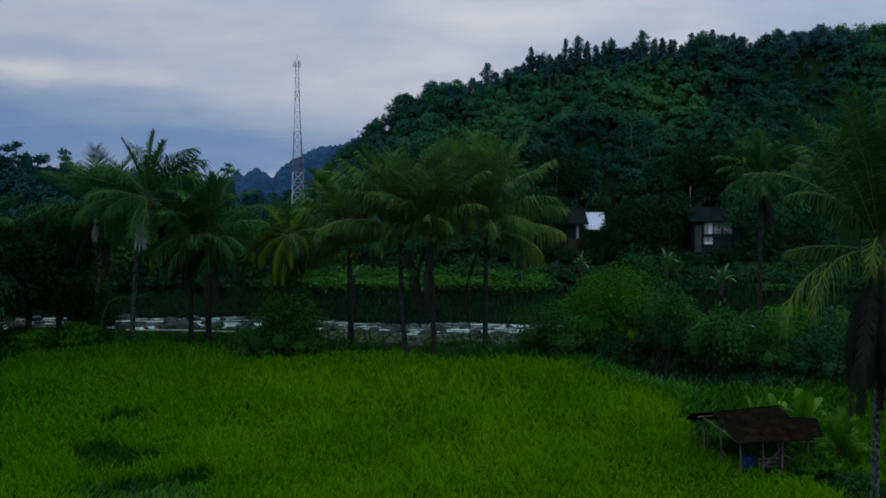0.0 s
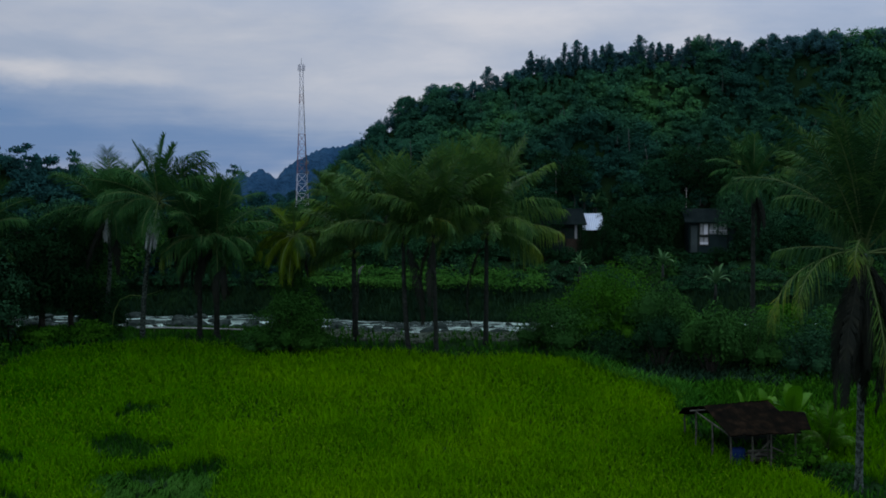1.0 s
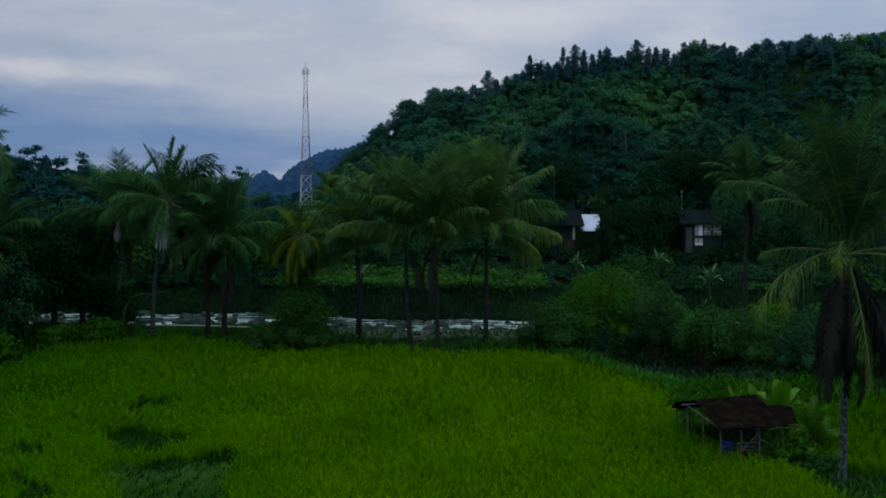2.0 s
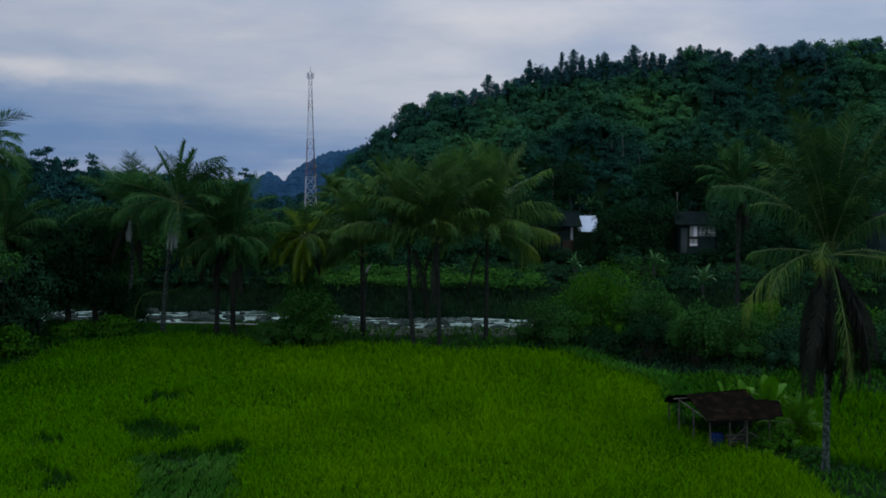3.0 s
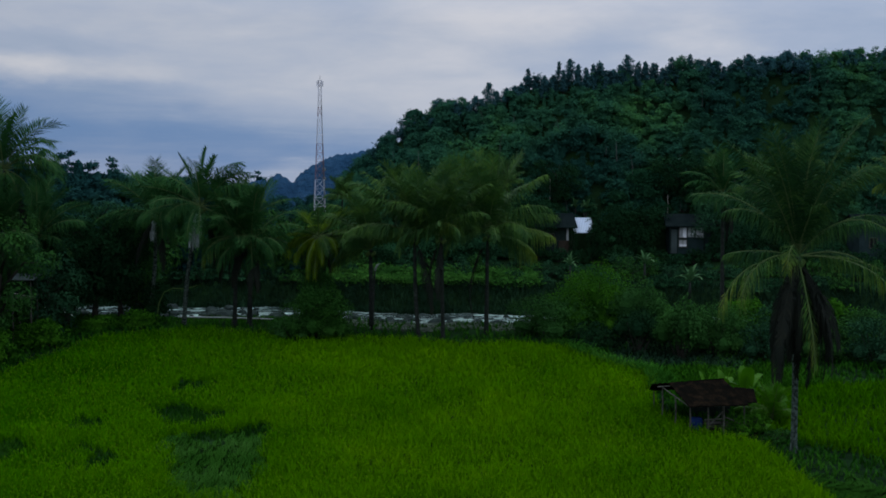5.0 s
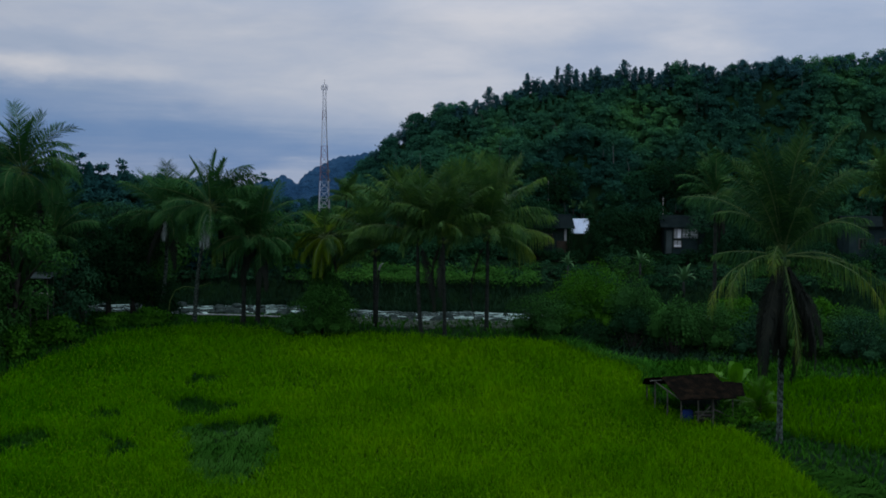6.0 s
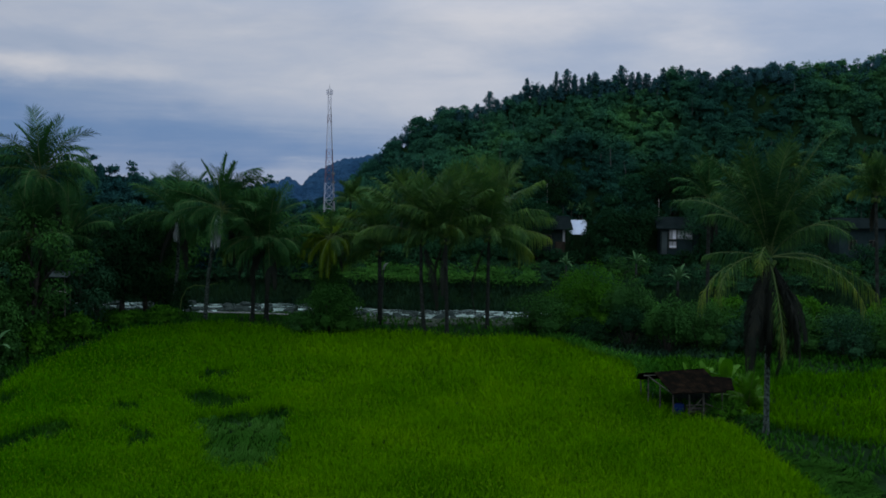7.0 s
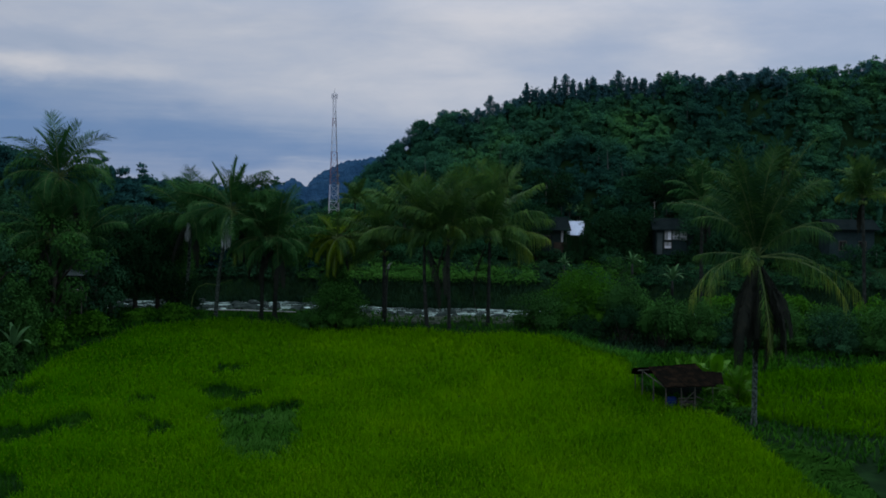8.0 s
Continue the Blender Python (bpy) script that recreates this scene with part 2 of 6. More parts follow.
# blue in this base colour stands in for haze over green forest
M_MOUNTAIN = surface("far_mountain_forest_hazed", ((0.3, (0.016, 0.046, 0.088)), (0.5, (0.022, 0.06, 0.112)), (0.7, (0.034, 0.078, 0.135))), 0.5, 0.95, 1.6, 1.0, 0.6)
M_ROCK = surface("river_rock", ((0.3, (0.012, 0.018, 0.016)), (0.55, (0.03, 0.042, 0.036)), (0.75, (0.09, 0.12, 0.10))), 1.4, 0.75, 9.0, 0.6, 0.03)
M_PEBBLE = surface("river_gravel", ((0.35, (0.018, 0.027, 0.017)), (0.5, (0.052, 0.068, 0.048)), (0.68, (0.15, 0.175, 0.14))), 4.0, 0.85, 9.0, 0.9, 0.08)
M_WOOD = surface("weathered_wood", ((0.3, (0.03, 0.032, 0.024)), (0.7, (0.10, 0.10, 0.08))), 4.0, 0.85, 30.0, 0.5, 0.01)
M_BAMBOO = surface("pale_bamboo", ((0.3, (0.24, 0.23, 0.2)), (0.7, (0.45, 0.44, 0.40))), 3.0, 0.6, 20.0, 0.3, 0.006)
M_THATCH = surface("rusted_sheet_roof", ((0.3, (0.003, 0.0036, 0.003)), (0.5, (0.0065, 0.0055, 0.004)), (0.72, (0.019, 0.013, 0.008))), 2.2, 1.0, 12.0, 0.8, 0.03, 0.0, 0.0)
M_TILE = surface("old_clay_roof", ((0.3, (0.005, 0.009, 0.009)), (0.7, (0.012, 0.018, 0.017))), 1.5, 1.0, 9.0, 0.6, 0.03, 0.0, 0.0)
M_SHEET = surface("bright_metal_sheet", ((0.3, (0.45, 0.52, 0.60)), (0.7, (0.58, 0.64, 0.70))), 1.1, 0.45, 10.0, 0.2, 0.01)
M_WALL = surface("dark_board_wall", ((0.3, (0.009, 0.015, 0.013)), (0.7, (0.022, 0.034, 0.029))), 1.5, 0.85, 14.0, 0.4, 0.01)
M_BRICK = surface("red_brick_wall", ((0.3, (0.026, 0.022, 0.016)), (0.7, (0.055, 0.044, 0.032))), 2.5, 0.9, 14.0, 0.5, 0.01)
M_GREY = surface("grey_plaster_wall", ((0.3, (0.10, 0.12, 0.12)), (0.7, (0.20, 0.225, 0.22))), 1.0, 0.9, 12.0, 0.4, 0.01)
M_SLATE = surface("dull_slate_wall", ((0.3, (0.012, 0.022, 0.022)), (0.7, (0.025, 0.042, 0.041))), 1.0, 0.9, 12.0, 0.4, 0.01)
M_BOARD = surface("weathered_grey_board", ((0.3, (0.030, 0.042, 0.040)), (0.7, (0.060, 0.078, 0.074))), 1.0, 0.9, 12.0, 0.4, 0.01)
M_PANE = surface("pale_window_board", ((0.3, (0.22, 0.23, 0.225)), (0.7, (0.46, 0.47, 0.46))), 3.0, 0.8, 12.0, 0.3, 0.01)
M_WHITE = surface("white_paint", ((0.3, (0.62, 0.63, 0.64)), (0.7, (0.8, 0.8, 0.8))), 2.0, 0.7, 20.0, 0.2, 0.005)
M_DARKGAP = surface("dark_interior", ((0.3, (0.01, 0.01, 0.01)), (0.7, (0.02, 0.02, 0.02))), 2.0, 0.9)
M_BLUE = surface("blue_plastic", ((0.3, (0.007, 0.018, 0.06)), (0.7, (0.012, 0.026, 0.09))), 2.0, 0.4, 10.0, 0.1, 0.01)
M_RED = surface("red_tower_paint", ((0.3, (0.15, 0.090, 0.105)), (0.7, (0.21, 0.12, 0.13))), 2.0, 0.6)
M_TWHITE = surface("white_tower_paint", ((0.3, (0.42, 0.42, 0.45)), (0.7, (0.58, 0.58, 0.62))), 2.0, 0.6)


def water_material():
    m, n, l, b = material("river_water", 0.12, 0.0, 0.18)
    tc, mp = n.new("ShaderNodeTexCoord"), n.new("ShaderNodeMapping")
    mp.inputs["Scale"].default_value = (0.30, 1.0, 1.0)
    l.new(tc.outputs["Object"], mp.inputs["Vector"])
    foam = n.new("ShaderNodeTexNoise")
    foam.inputs["Scale"].default_value, foam.inputs["Detail"].default_value, foam.inputs["Roughness"].default_value = 1.1, 8.0, 0.72
    l.new(mp.outputs[0], foam.inputs["Vector"])
    r = ramp_node(n, ((0.44, (0.012, 0.023, 0.020)), (0.52, (0.07, 0.105, 0.09)), (0.59, (0.38, 0.52, 0.44))))
    l.new(foam.outputs["Fac"], r.inputs[0])
    l.new(r.outputs[0], b.inputs["Base Color"])
    rr = ramp_node(n, ((0.45, (0.12, 0.12, 0.12)), (0.6, (0.6, 0.6, 0.6))))
    l.new(foam.outputs["Fac"], rr.inputs[0])
    l.new(rr.outputs[0], b.inputs["Roughness"])
    bump(n, l, b, foam.outputs["Fac"], 1.0, 0.35)
    return m


M_WATER = water_material()


# ---- helpers for meshes ----
def np_mesh(name, verts, quads, mat, smooth=False):
    me = bpy.data.meshes.new(name)
    verts, quads = np.asarray(verts, dtype=np.float32), np.asarray(quads, dtype=np.int32)
    k = quads.shape[1]
    me.vertices.add(len(verts))
    me.vertices.foreach_set("co", verts.ravel())
    me.loops.add(quads.size)
    me.loops.foreach_set("vertex_index", quads.ravel())
    me.polygons.add(len(quads))
    me.polygons.foreach_set("loop_start", np.arange(0, quads.size, k, dtype=np.int32))
    me.polygons.foreach_set("use_smooth", np.full(len(quads), smooth))
    me.update(calc_edges=True)
    me.materials.append(mat)
    return me


def bm_mesh(name, bm, mat, smooth=False):
    me = bpy.data.meshes.new(name)
    for f in bm.faces:
        f.smooth = smooth
    bm.to_mesh(me)
    bm.free()
    me.materials.append(mat)
    return me


def child(name, me, parent, label=""):
    ob = new(name, me)
    ob.parent = parent
    return tagged(ob, label)


def part(name, bm, mat, parent, label="", smooth=False):
    return child(name, bm_mesh(name, bm, mat, smooth), parent, label)


def empty(name, at, label, category, group="", kind=""):
    ob = new(name)
    ob.location = at
    return tagged(ob, label, category, group, kind)


def box(bm, size, m):
    g = bmesh.ops.create_cube(bm, size=1.0, matrix=m @ Matrix.Diagonal((*size, 1)))
    return g["verts"]


def tube(bm, points, radii, sides=8):
    """A tube through points, closed at both ends."""
    rings = []
    pts = [Vector(p) for p in points]
    for i, p in enumerate(pts):
        d = (pts[min(i + 1, len(pts) - 1)] - pts[max(i - 1, 0)]).normalized()
        a = d.cross(Vector((0.3, 1, 0.1))).normalized()
        c = d.cross(a).normalized()
        rings.append([bm.verts.new(p + radii[i] * (math.cos(k * math.tau / sides) * a + math.sin(k * math.tau / sides) * c)) for k in range(sides)])
    for r, s in zip(rings, rings[1:]):
        for k in range(sides):
            bm.faces.new((r[k], r[(k + 1) % sides], s[(k + 1) % sides], s[k]))
    bm.faces.new(rings[0][::-1])
    bm.faces.new(rings[-1])


def smooth01(v):
    v = np.clip(v, 0.0, 1.0)
    return v * v * (3 - 2 * v)


def leaf_quads(rng, p, out, length, width, droop=0.3, jitter=0.36):
    """Diamond leaves at p, facing roughly out; numpy arrays in, vertices and quads back."""
    n = len(p)
    nrm = out + rng.normal(0, jitter, (n, 3)) + np.array([0, 0, 0.35])
    nrm /= np.linalg.norm(nrm, axis=1, keepdims=True)
    u = rng.normal(0, 1, (n, 3)) + 0.6 * out
    u[:, 2] -= droop
    u -= nrm * np.sum(u * nrm, axis=1, keepdims=True)
    u /= np.linalg.norm(u, axis=1, keepdims=True) + 1e-9
    v = np.cross(nrm, u)
    ln = (length * rng.uniform(0.6, 1.35, n))[:, None]
    wd = (width * rng.uniform(0.6, 1.35, n))[:, None]
    sag = np.zeros((n, 3))
    sag[:, 2] = -0.18 * ln[:, 0]
    verts = np.stack([p - u * ln / 2, p + v * wd / 2 - u * ln * 0.08, p + u * ln / 2 + sag, p - v * wd / 2 - u * ln * 0.08], axis=1).reshape(-1, 3)
    return verts, np.arange(4 * n).reshape(n, 4)


def blob_leaves(rng, blobs, per_area, length, width, droop=0.3, lower=0.55, jitter=0.36):
    """Leaves over the shells of ellipsoids (x, y, z, rx, ry, rz)."""
    blobs = np.asarray(blobs, dtype=float)
    area = (blobs[:, 3] * blobs[:, 4] + blobs[:, 3] * blobs[:, 5] + blobs[:, 4] * blobs[:, 5]) / 3 * 4 * np.pi
    count = np.maximum(8, (area * per_area).astype(int))
    idx = np.repeat(np.arange(len(blobs)), count)
    n = len(idx)
    d = rng.normal(0, 1, (n, 3))
    d /= np.linalg.norm(d, axis=1, keepdims=True)
    flip = (d[:, 2] < -0.1) & (rng.random(n) > lower)
    d[flip, 2] *= -1
    r = rng.uniform(0.62, 1.06, n)[:, None] + 0.1 * np.sin(d[:, :1] * 9 + d[:, 2:] * 7 + idx[:, None])
    p = blobs[idx, :3] + d * blobs[idx, 3:] * r
    return leaf_quads(rng, p, d, length, width, droop, jitter)


def ball_cage():
    """A cube rounded to a ball: 26 corners, 24 quads."""
    idx, verts, faces = {}, [], []
    for axis in range(3):
        for sgn in (-1, 1):
            for i in range(2):
                for j in range(2):
                    quad = []
                    for a, b in ((i, j), (i + 1, j), (i + 1, j + 1), (i, j + 1)):
                        p = [0, 0, 0]
                        p[axis], p[(axis + 1) % 3], p[(axis + 2) % 3] = sgn, a - 1, b - 1
                        key = tuple(p)
                        if key not in idx:
                            idx[key] = len(verts)
                            verts.append(np.array(p) / np.linalg.norm(p))
                        quad.append(idx[key])
                    faces.append(quad if sgn > 0 else quad[::-1])
    return np.array(verts), np.array(faces)


BALL_V, BALL_F = ball_cage()


def blob_cores(rng, blobs, scale=0.74):
    """Uneven solid hearts that close the crowns behind their leaves."""
    b = np.asarray(blobs, dtype=float)
    r = scale * rng.uniform(0.82, 1.08, (len(b), len(BALL_V), 1))
    v = b[:, None, :3] + BALL_V[None] * b[:, None, 3:] * r
    return v.reshape(-1, 3), (np.arange(len(b))[:, None, None] * len(BALL_V) + BALL_F[None]).reshape(-1, 4)


# ---- ground ----
RIDGE_X = (-68.6, -46.1, -41.9, -36.6, -35.1, -32.0, -27.2, -18.6, -14.2, -12.2, -10.7, -8.5, -7.1, -5.2, -4.3, -2.7, -1.0, 2.1, 3.7, 5.9, 7.9, 10.6, 14.8, 19.8, 24.1, 27.1, 29.8, 33.0, 36.4, 40.3, 43.0, 51.6, 71.1, 97.8)
RIDGE_Z = (20.4, 18.0, 16.8, 16.1, 15.3, 15.3, 14.3, 12.7, 12.1, 12.9, 14.0, 17.2, 18.3, 19.2, 20.1, 20.6, 22.3, 22.4, 23.1, 23.9, 24.8, 25.6, 25.7, 25.7, 26.5, 26.1, 27.2, 27.4, 27.4, 27.8, 28.4, 29.1, 29.5, 26.8)
WATER = 2.42


def ridge_y(x):
    return 98 + 4.5 * smooth01((np.asarray(x) + 21) / 12.5)


def ridge_top(x):
    return np.interp(x, RIDGE_X, RIDGE_Z)


def river_near(x):
    return 74.4 + 4.2 * smooth01((-np.asarray(x) - 2) / 14) + 0.35 * np.sin(np.asarray(x) * 0.7)


def river_far(x):
    return river_near(x) + 7.3 + 0.4 * np.sin(np.asarray(x) * 0.45 + 1)


def field_z(y):
    return np.maximum(-4.55 + 0.1 * np.asarray(y), -6.5)


def ground_z(x, y):
    x, y = np.asarray(x, dtype=float), np.asarray(y, dtype=float)
    yn, yf, yr = river_near(x), river_far(x), ridge_y(x)
    z = field_z(np.minimum(y, yn - 2.5))
    z = z + (WATER + 0.06 - z) * smooth01((y - (yn - 7.0)) / 4.0)
    z = z + (1.75 - z) * smooth01((y - (yn - 0.3)) / 1.2)
    z = z + (4.55 - z) * smooth01((y - yf + 0.3) / 1.6)
    z = z + np.maximum(0, y - yf - 1.5) * 0.28 * (y < yf + 200)
    top = ridge_top(x) - 2.35
    foot = 7.0
    t = np.clip((y - 93) / (yr - 93), 0, 1)
    hill = foot + (top - foot) * t ** 0.85
    z = np.where(y > 93, hill, np.minimum(z, 7.0 + 0 * z))
    back = np.clip((y - yr) / 45, 0, 1)
    z = np.where(y > yr, top + (-6 - top) * smooth01(back), z)
    side = smooth01((np.abs(x) - 120) / 120)
    return np.where(y > 60, z + (np.minimum(z, 3.0) - z) * side, z)


def axis_steps(pairs):
    out = [pairs[0][0]]
    for (a, b, step) in pairs:
        out += list(np.linspace(a, b, max(2, int(round((b - a) / step)) + 1))[1:])
    return np.array(out)


gx = axis_steps(((-3000, -400, 650), (-400, -120, 40), (-120, -55, 5), (-55, 60, 0.9), (60, 120, 5), (120, 400, 40), (400, 3000, 650)))
gy = axis_steps(((-1500, -100, 350), (-100, 20, 12), (20, 66, 1.2), (66, 92, 0.45), (92, 120, 1.2), (120, 170, 5), (170, 400, 30), (400, 4000, 600)))
X, Y = np.meshgrid(gx, gy)
Z = ground_z(X, Y)
rough = np.array([noise.fractal(Vector((a * 0.35, b * 0.35, 0)), 1.0, 2.0, 3) for a, b in zip(X.ravel(), Y.ravel())]).reshape(X.shape)
Z = Z + rough * np.where(Y > 66, 0.16, 0.05)
nx, ny = len(gx), len(gy)
ids = np.arange(nx * ny).reshape(ny, nx)
quads = np.stack([ids[:-1, :-1], ids[:-1, 1:], ids[1:, 1:], ids[1:, :-1]], axis=-1).reshape(-1, 4)
tagged(new("ground", np_mesh("ground", np.stack([X, Y, Z], -1).reshape(-1, 3), quads, M_GROUND, True)),
       "weedy dark soil of the valley floor and slopes", "ground", kind="structure")

# river surface
rx = np.linspace(-70, 60, 261)
rt = np.linspace(-0.03, 1.03, 26)
RX, RT = np.meshgrid(rx, rt)
RY = river_near(RX) + RT * (river_far(RX) - river_near(RX))
RZ = WATER + np.array([0.10 * noise.fractal(Vector((a * 0.8, b * 1.6, 3)), 1.0, 2.0, 4) for a, b in zip(RX.ravel(), RY.ravel())]).reshape(RX.shape)
ids = np.arange(RX.size).reshape(RX.shape)
quads = np.stack([ids[:-1, :-1], ids[:-1, 1:], ids[1:, 1:], ids[1:, :-1]], axis=-1).reshape(-1, 4)
tagged(new("water", np_mesh("water", np.stack([RX, RY, RZ], -1).reshape(-1, 3), quads, M_WATER, True)),
       "shallow foaming grey river water running over stones", "river", kind="structure")

# far mountains
MX = (-114.1, -73.4, -49.0, -32.7, -24.2, -21.6, -21.0, -20.3, -19.6, -19.0, -18.3, -17.3, -16.8, -15.8, -14.9, -14.1, -13.35, -12.2, -11.1, -10.0, -8.2, -0.1, 24.3, 65.0, 113.9)
MZ = (20.25, 18.63, 14.55, 13.41, 12.75, 13.25, 13.68, 13.33, 13.80, 14.20, 13.68, 13.10, 13.90, 14.67, 15.14, 15.53, 15.98, 16.30, 16.42, 16.62, 16.75, 17.00, 18.63, 20.25, 20.25)
mx, my = axis_steps(((-114, -37, 3), (-37, 0, 0.25), (0, 114, 5))), np.linspace(-1, 1, 37)
XX, YY = np.meshgrid(mx, my)
prof = np.interp(XX, MX, MZ)
low = -6.0
ZZ = low + (prof - low) * (1 - np.abs(YY)) ** 0.8
lump = np.array([noise.fractal(Vector((a * 0.5, b * 3, 7)), 1.0, 2.0, 4) for a, b in zip(XX.ravel(), YY.ravel())]).reshape(XX.shape)
ZZ = ZZ + lump * 0.35 * np.where(np.abs(YY) < 0.03, 0.35, 1.0)
ZZ = ZZ + 0.10 * np.sin(XX * 9.0 + 2.0 * np.sin(XX * 2.3)) * (1 - np.abs(YY))
ids = np.arange(XX.size).reshape(XX.shape)
quads = np.stack([ids[:-1, :-1], ids[:-1, 1:], ids[1:, 1:], ids[1:, :-1]], axis=-1).reshape(-1, 4)
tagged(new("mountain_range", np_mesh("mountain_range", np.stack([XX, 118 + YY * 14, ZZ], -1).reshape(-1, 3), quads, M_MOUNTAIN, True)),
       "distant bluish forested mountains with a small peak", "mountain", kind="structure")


# ---- rice ----
FIELD = ((-27.5, 26), (-27.5, 48.2), (-27.3, 55), (-26.3, 59.9), (-24, 66.6), (-18, 69.3), (-11.6, 67.9), (-0.3, 65.9), (4.0, 65.6), (8.0, 64.2), (10.8, 60.0), (12.4, 57.6),
         (11.4, 52), (11.6, 48.8), (12.6, 47.4), (15.3, 45), (15.9, 41), (16.4, 36), (17.4, 31.5), (18.5, 26))
FIELD2 = ((17.6, 45.2), (16.4, 47.2), (16.2, 51.5), (17.4, 54.2), (22, 55.6), (28.6, 57), (45, 58.5), (45, 36), (27, 40.5), (21.5, 42))
# bent or missing rice: outlines on the ground, flattened or bare
PATCHES = (("lodged", ((-14.4, 45.6), (-12.0, 46.5), (-9.5, 47.1), (-9.1, 42.3), (-8.8, 38.7), (-9.9, 37.4), (-11.8, 37.6), (-13.2, 41.0))),
           # strip of dark short rice imitates the shadowed wall of standing rice
           ("bare", ((-13.6, 45.7), (-12.0, 46.5), (-9.5, 47.3), (-9.4, 46.1), (-11.6, 45.4), (-13.4, 44.9))),
           ("bare", ((-16.4, 50.0), (-15.0, 50.9), (-13.8, 50.2), (-11.1, 49.4), (-11.9, 48.5), (-13.3, 47.3), (-14.7, 46.8))),
           ("bare", ((-16.2, 55.4), (-15.0, 55.9), (-13.8, 55.6), (-14.2, 53.8), (-15.7, 53.7))),
           ("bare", ((-20.1, 46.8), (-19.5, 48.6), (-18.2, 48.1), (-18.5, 46.7), (-19.5, 45.9))),
           ("bare", ((-18.1, 44.3), (-16.3, 43.0), (-16.0, 41.0), (-16.9, 40.0))),
           ("bare", ((-27.0, 42.0), (-24.0, 42.2), (-22.7, 43.7), (-21.0, 44.6), (-20.5, 42.8), (-22.0, 40.6), (-23.5, 39.1), (-26.0, 37.8))),
           ("bare", ((-27.4, 49.0), (-26.2, 50.3), (-25.4, 50.9), (-25.5, 47.6), (-26.9, 47.6))),
           ("bare", ((-23.5, 34.8), (-21.5, 34.6), (-20.6, 31.6), (-22.5, 29.5))),
           # dark gap added in place of a low bush and its shadow
           ("bare", ((-12.2, 67.4), (-8.8, 67.4), (-8.9, 65.3), (-11.4, 65.3))),
           ("lodged", ((16.6, 40.8), (18.6, 40.4), (21.0, 37.2), (21.5, 28.0), (18.2, 28.0), (17.0, 34.0))),
           ("bare", ((16.4, 44.6), (18.2, 44.6), (21.0, 42.4), (27.0, 40.6), (27.0, 38.4), (21.0, 39.6), (17.6, 42.2))))


def inside(x, y, poly):
    hit = np.zeros(len(x), bool)
    for (x1, y1), (x2, y2) in zip(poly, poly[1:] + poly[:1]):
        cross = ((y1 > y) != (y2 > y)) & (x < (x2 - x1) * (y - y1) / (y2 - y1 + 1e-12) + x1)
        hit ^= cross
    return hit


def patch_at(x, y):
    """0 outside, 1 in a bare patch, 2 in lodged rice; ragged edges."""
    kind = np.zeros(len(x), int)
    wx = 0.25 * np.sin(y * 1.3 + 0.5) + 0.2 * np.sin(y * 2.9 + x) + 0.16 * np.sin(x * 5.1 + y * 2.3) + 0.12 * np.sin(y * 7.7 - x * 3.2)
    wy = 0.22 * np.sin(x * 3.7 - y * 1.9) + 0.18 * np.sin(y * 5.1 + x * 6.2)
    for k, outline in PATCHES:
        kind[inside(x + wx, y + wy, outline)] = 1 if k == "bare" else 2
    return kind


def blades(rng, x, y, height, width, count, lean, flat=0.0, ground=False):
    """Tufts of bent blades; each blade two quads."""
    n = len(x) * count
    bx, by = np.repeat(x, count) + rng.normal(0, 0.05, n), np.repeat(y, count) + rng.normal(0, 0.05, n)
    bz = ground_z(bx, by) if ground else field_z(by)
    h = height * rng.uniform(0.7, 1.12, n) * np.repeat(rng.uniform(0.62, 1.22, len(x)) + 0.12 * np.sin(x * 0.9 + y * 0.35) + 0.1 * np.sin(x * 0.31 - y * 0.8), count)
    a = rng.uniform(0, 2 * np.pi, n) if flat == 0 else 4.75 + 0.08 * np.sin(bx * 1.7 + 0.6 * by) + rng.normal(0, 0.14, n)
    if flat > 1:
        a = 3.9 + 0.9 * np.sin(bx * 0.9 + by * 0.7) + 0.5 * np.sin(by * 1.9 - bx) + rng.normal(0, 0.22, n)
    l = lean * rng.uniform(0.3, 1.4, n) * h
    dx, dy = np.cos(a), np.sin(a)
    sx, sy = -dy * width / 2, dx * width / 2
    lie = 0.24 + 0.07 * np.sin(bx * 5.0 + 0.5 * np.sin(by * 0.9))
    mid, top = np.where(flat > 0, lie + 0.1, 0.62) * h, np.where(flat > 0, lie, 1.0) * h
    rows = []
    for f, zz, w in ((0.0, 0 * h, 1.0), (0.35, mid, 1.0), (1.0, top, 0.15)):
        for s in (1, -1):
            rows.append(np.stack([bx + dx * l * f + s * sx * w, by + dy * l * f + s * sy * w, bz + zz], -1))
    v = np.stack(rows, axis=1).reshape(-1, 3)
    base = np.arange(n)[:, None] * 6
    q = np.concatenate([base + np.array([[0, 1, 3, 2]]), base + np.array([[2, 3, 5, 4]])], axis=0)
    return v, q


def tuft_grid(rng, x0, x1, y0, y1, step):
    a, b = np.meshgrid(np.arange(x0, x1, step), np.arange(y0, y1, step))
    return a.ravel() + rng.uniform(-0.4, 0.4, a.size) * step, b.ravel() + rng.uniform(-0.4, 0.4, a.size) * step


def join_quads(chunks):
    vs, qs, off = [], [], 0
    for v, q in chunks:
        vs.append(v)
        qs.append(q + off)
        off += len(v)
    return np.concatenate(vs), np.concatenate(qs)


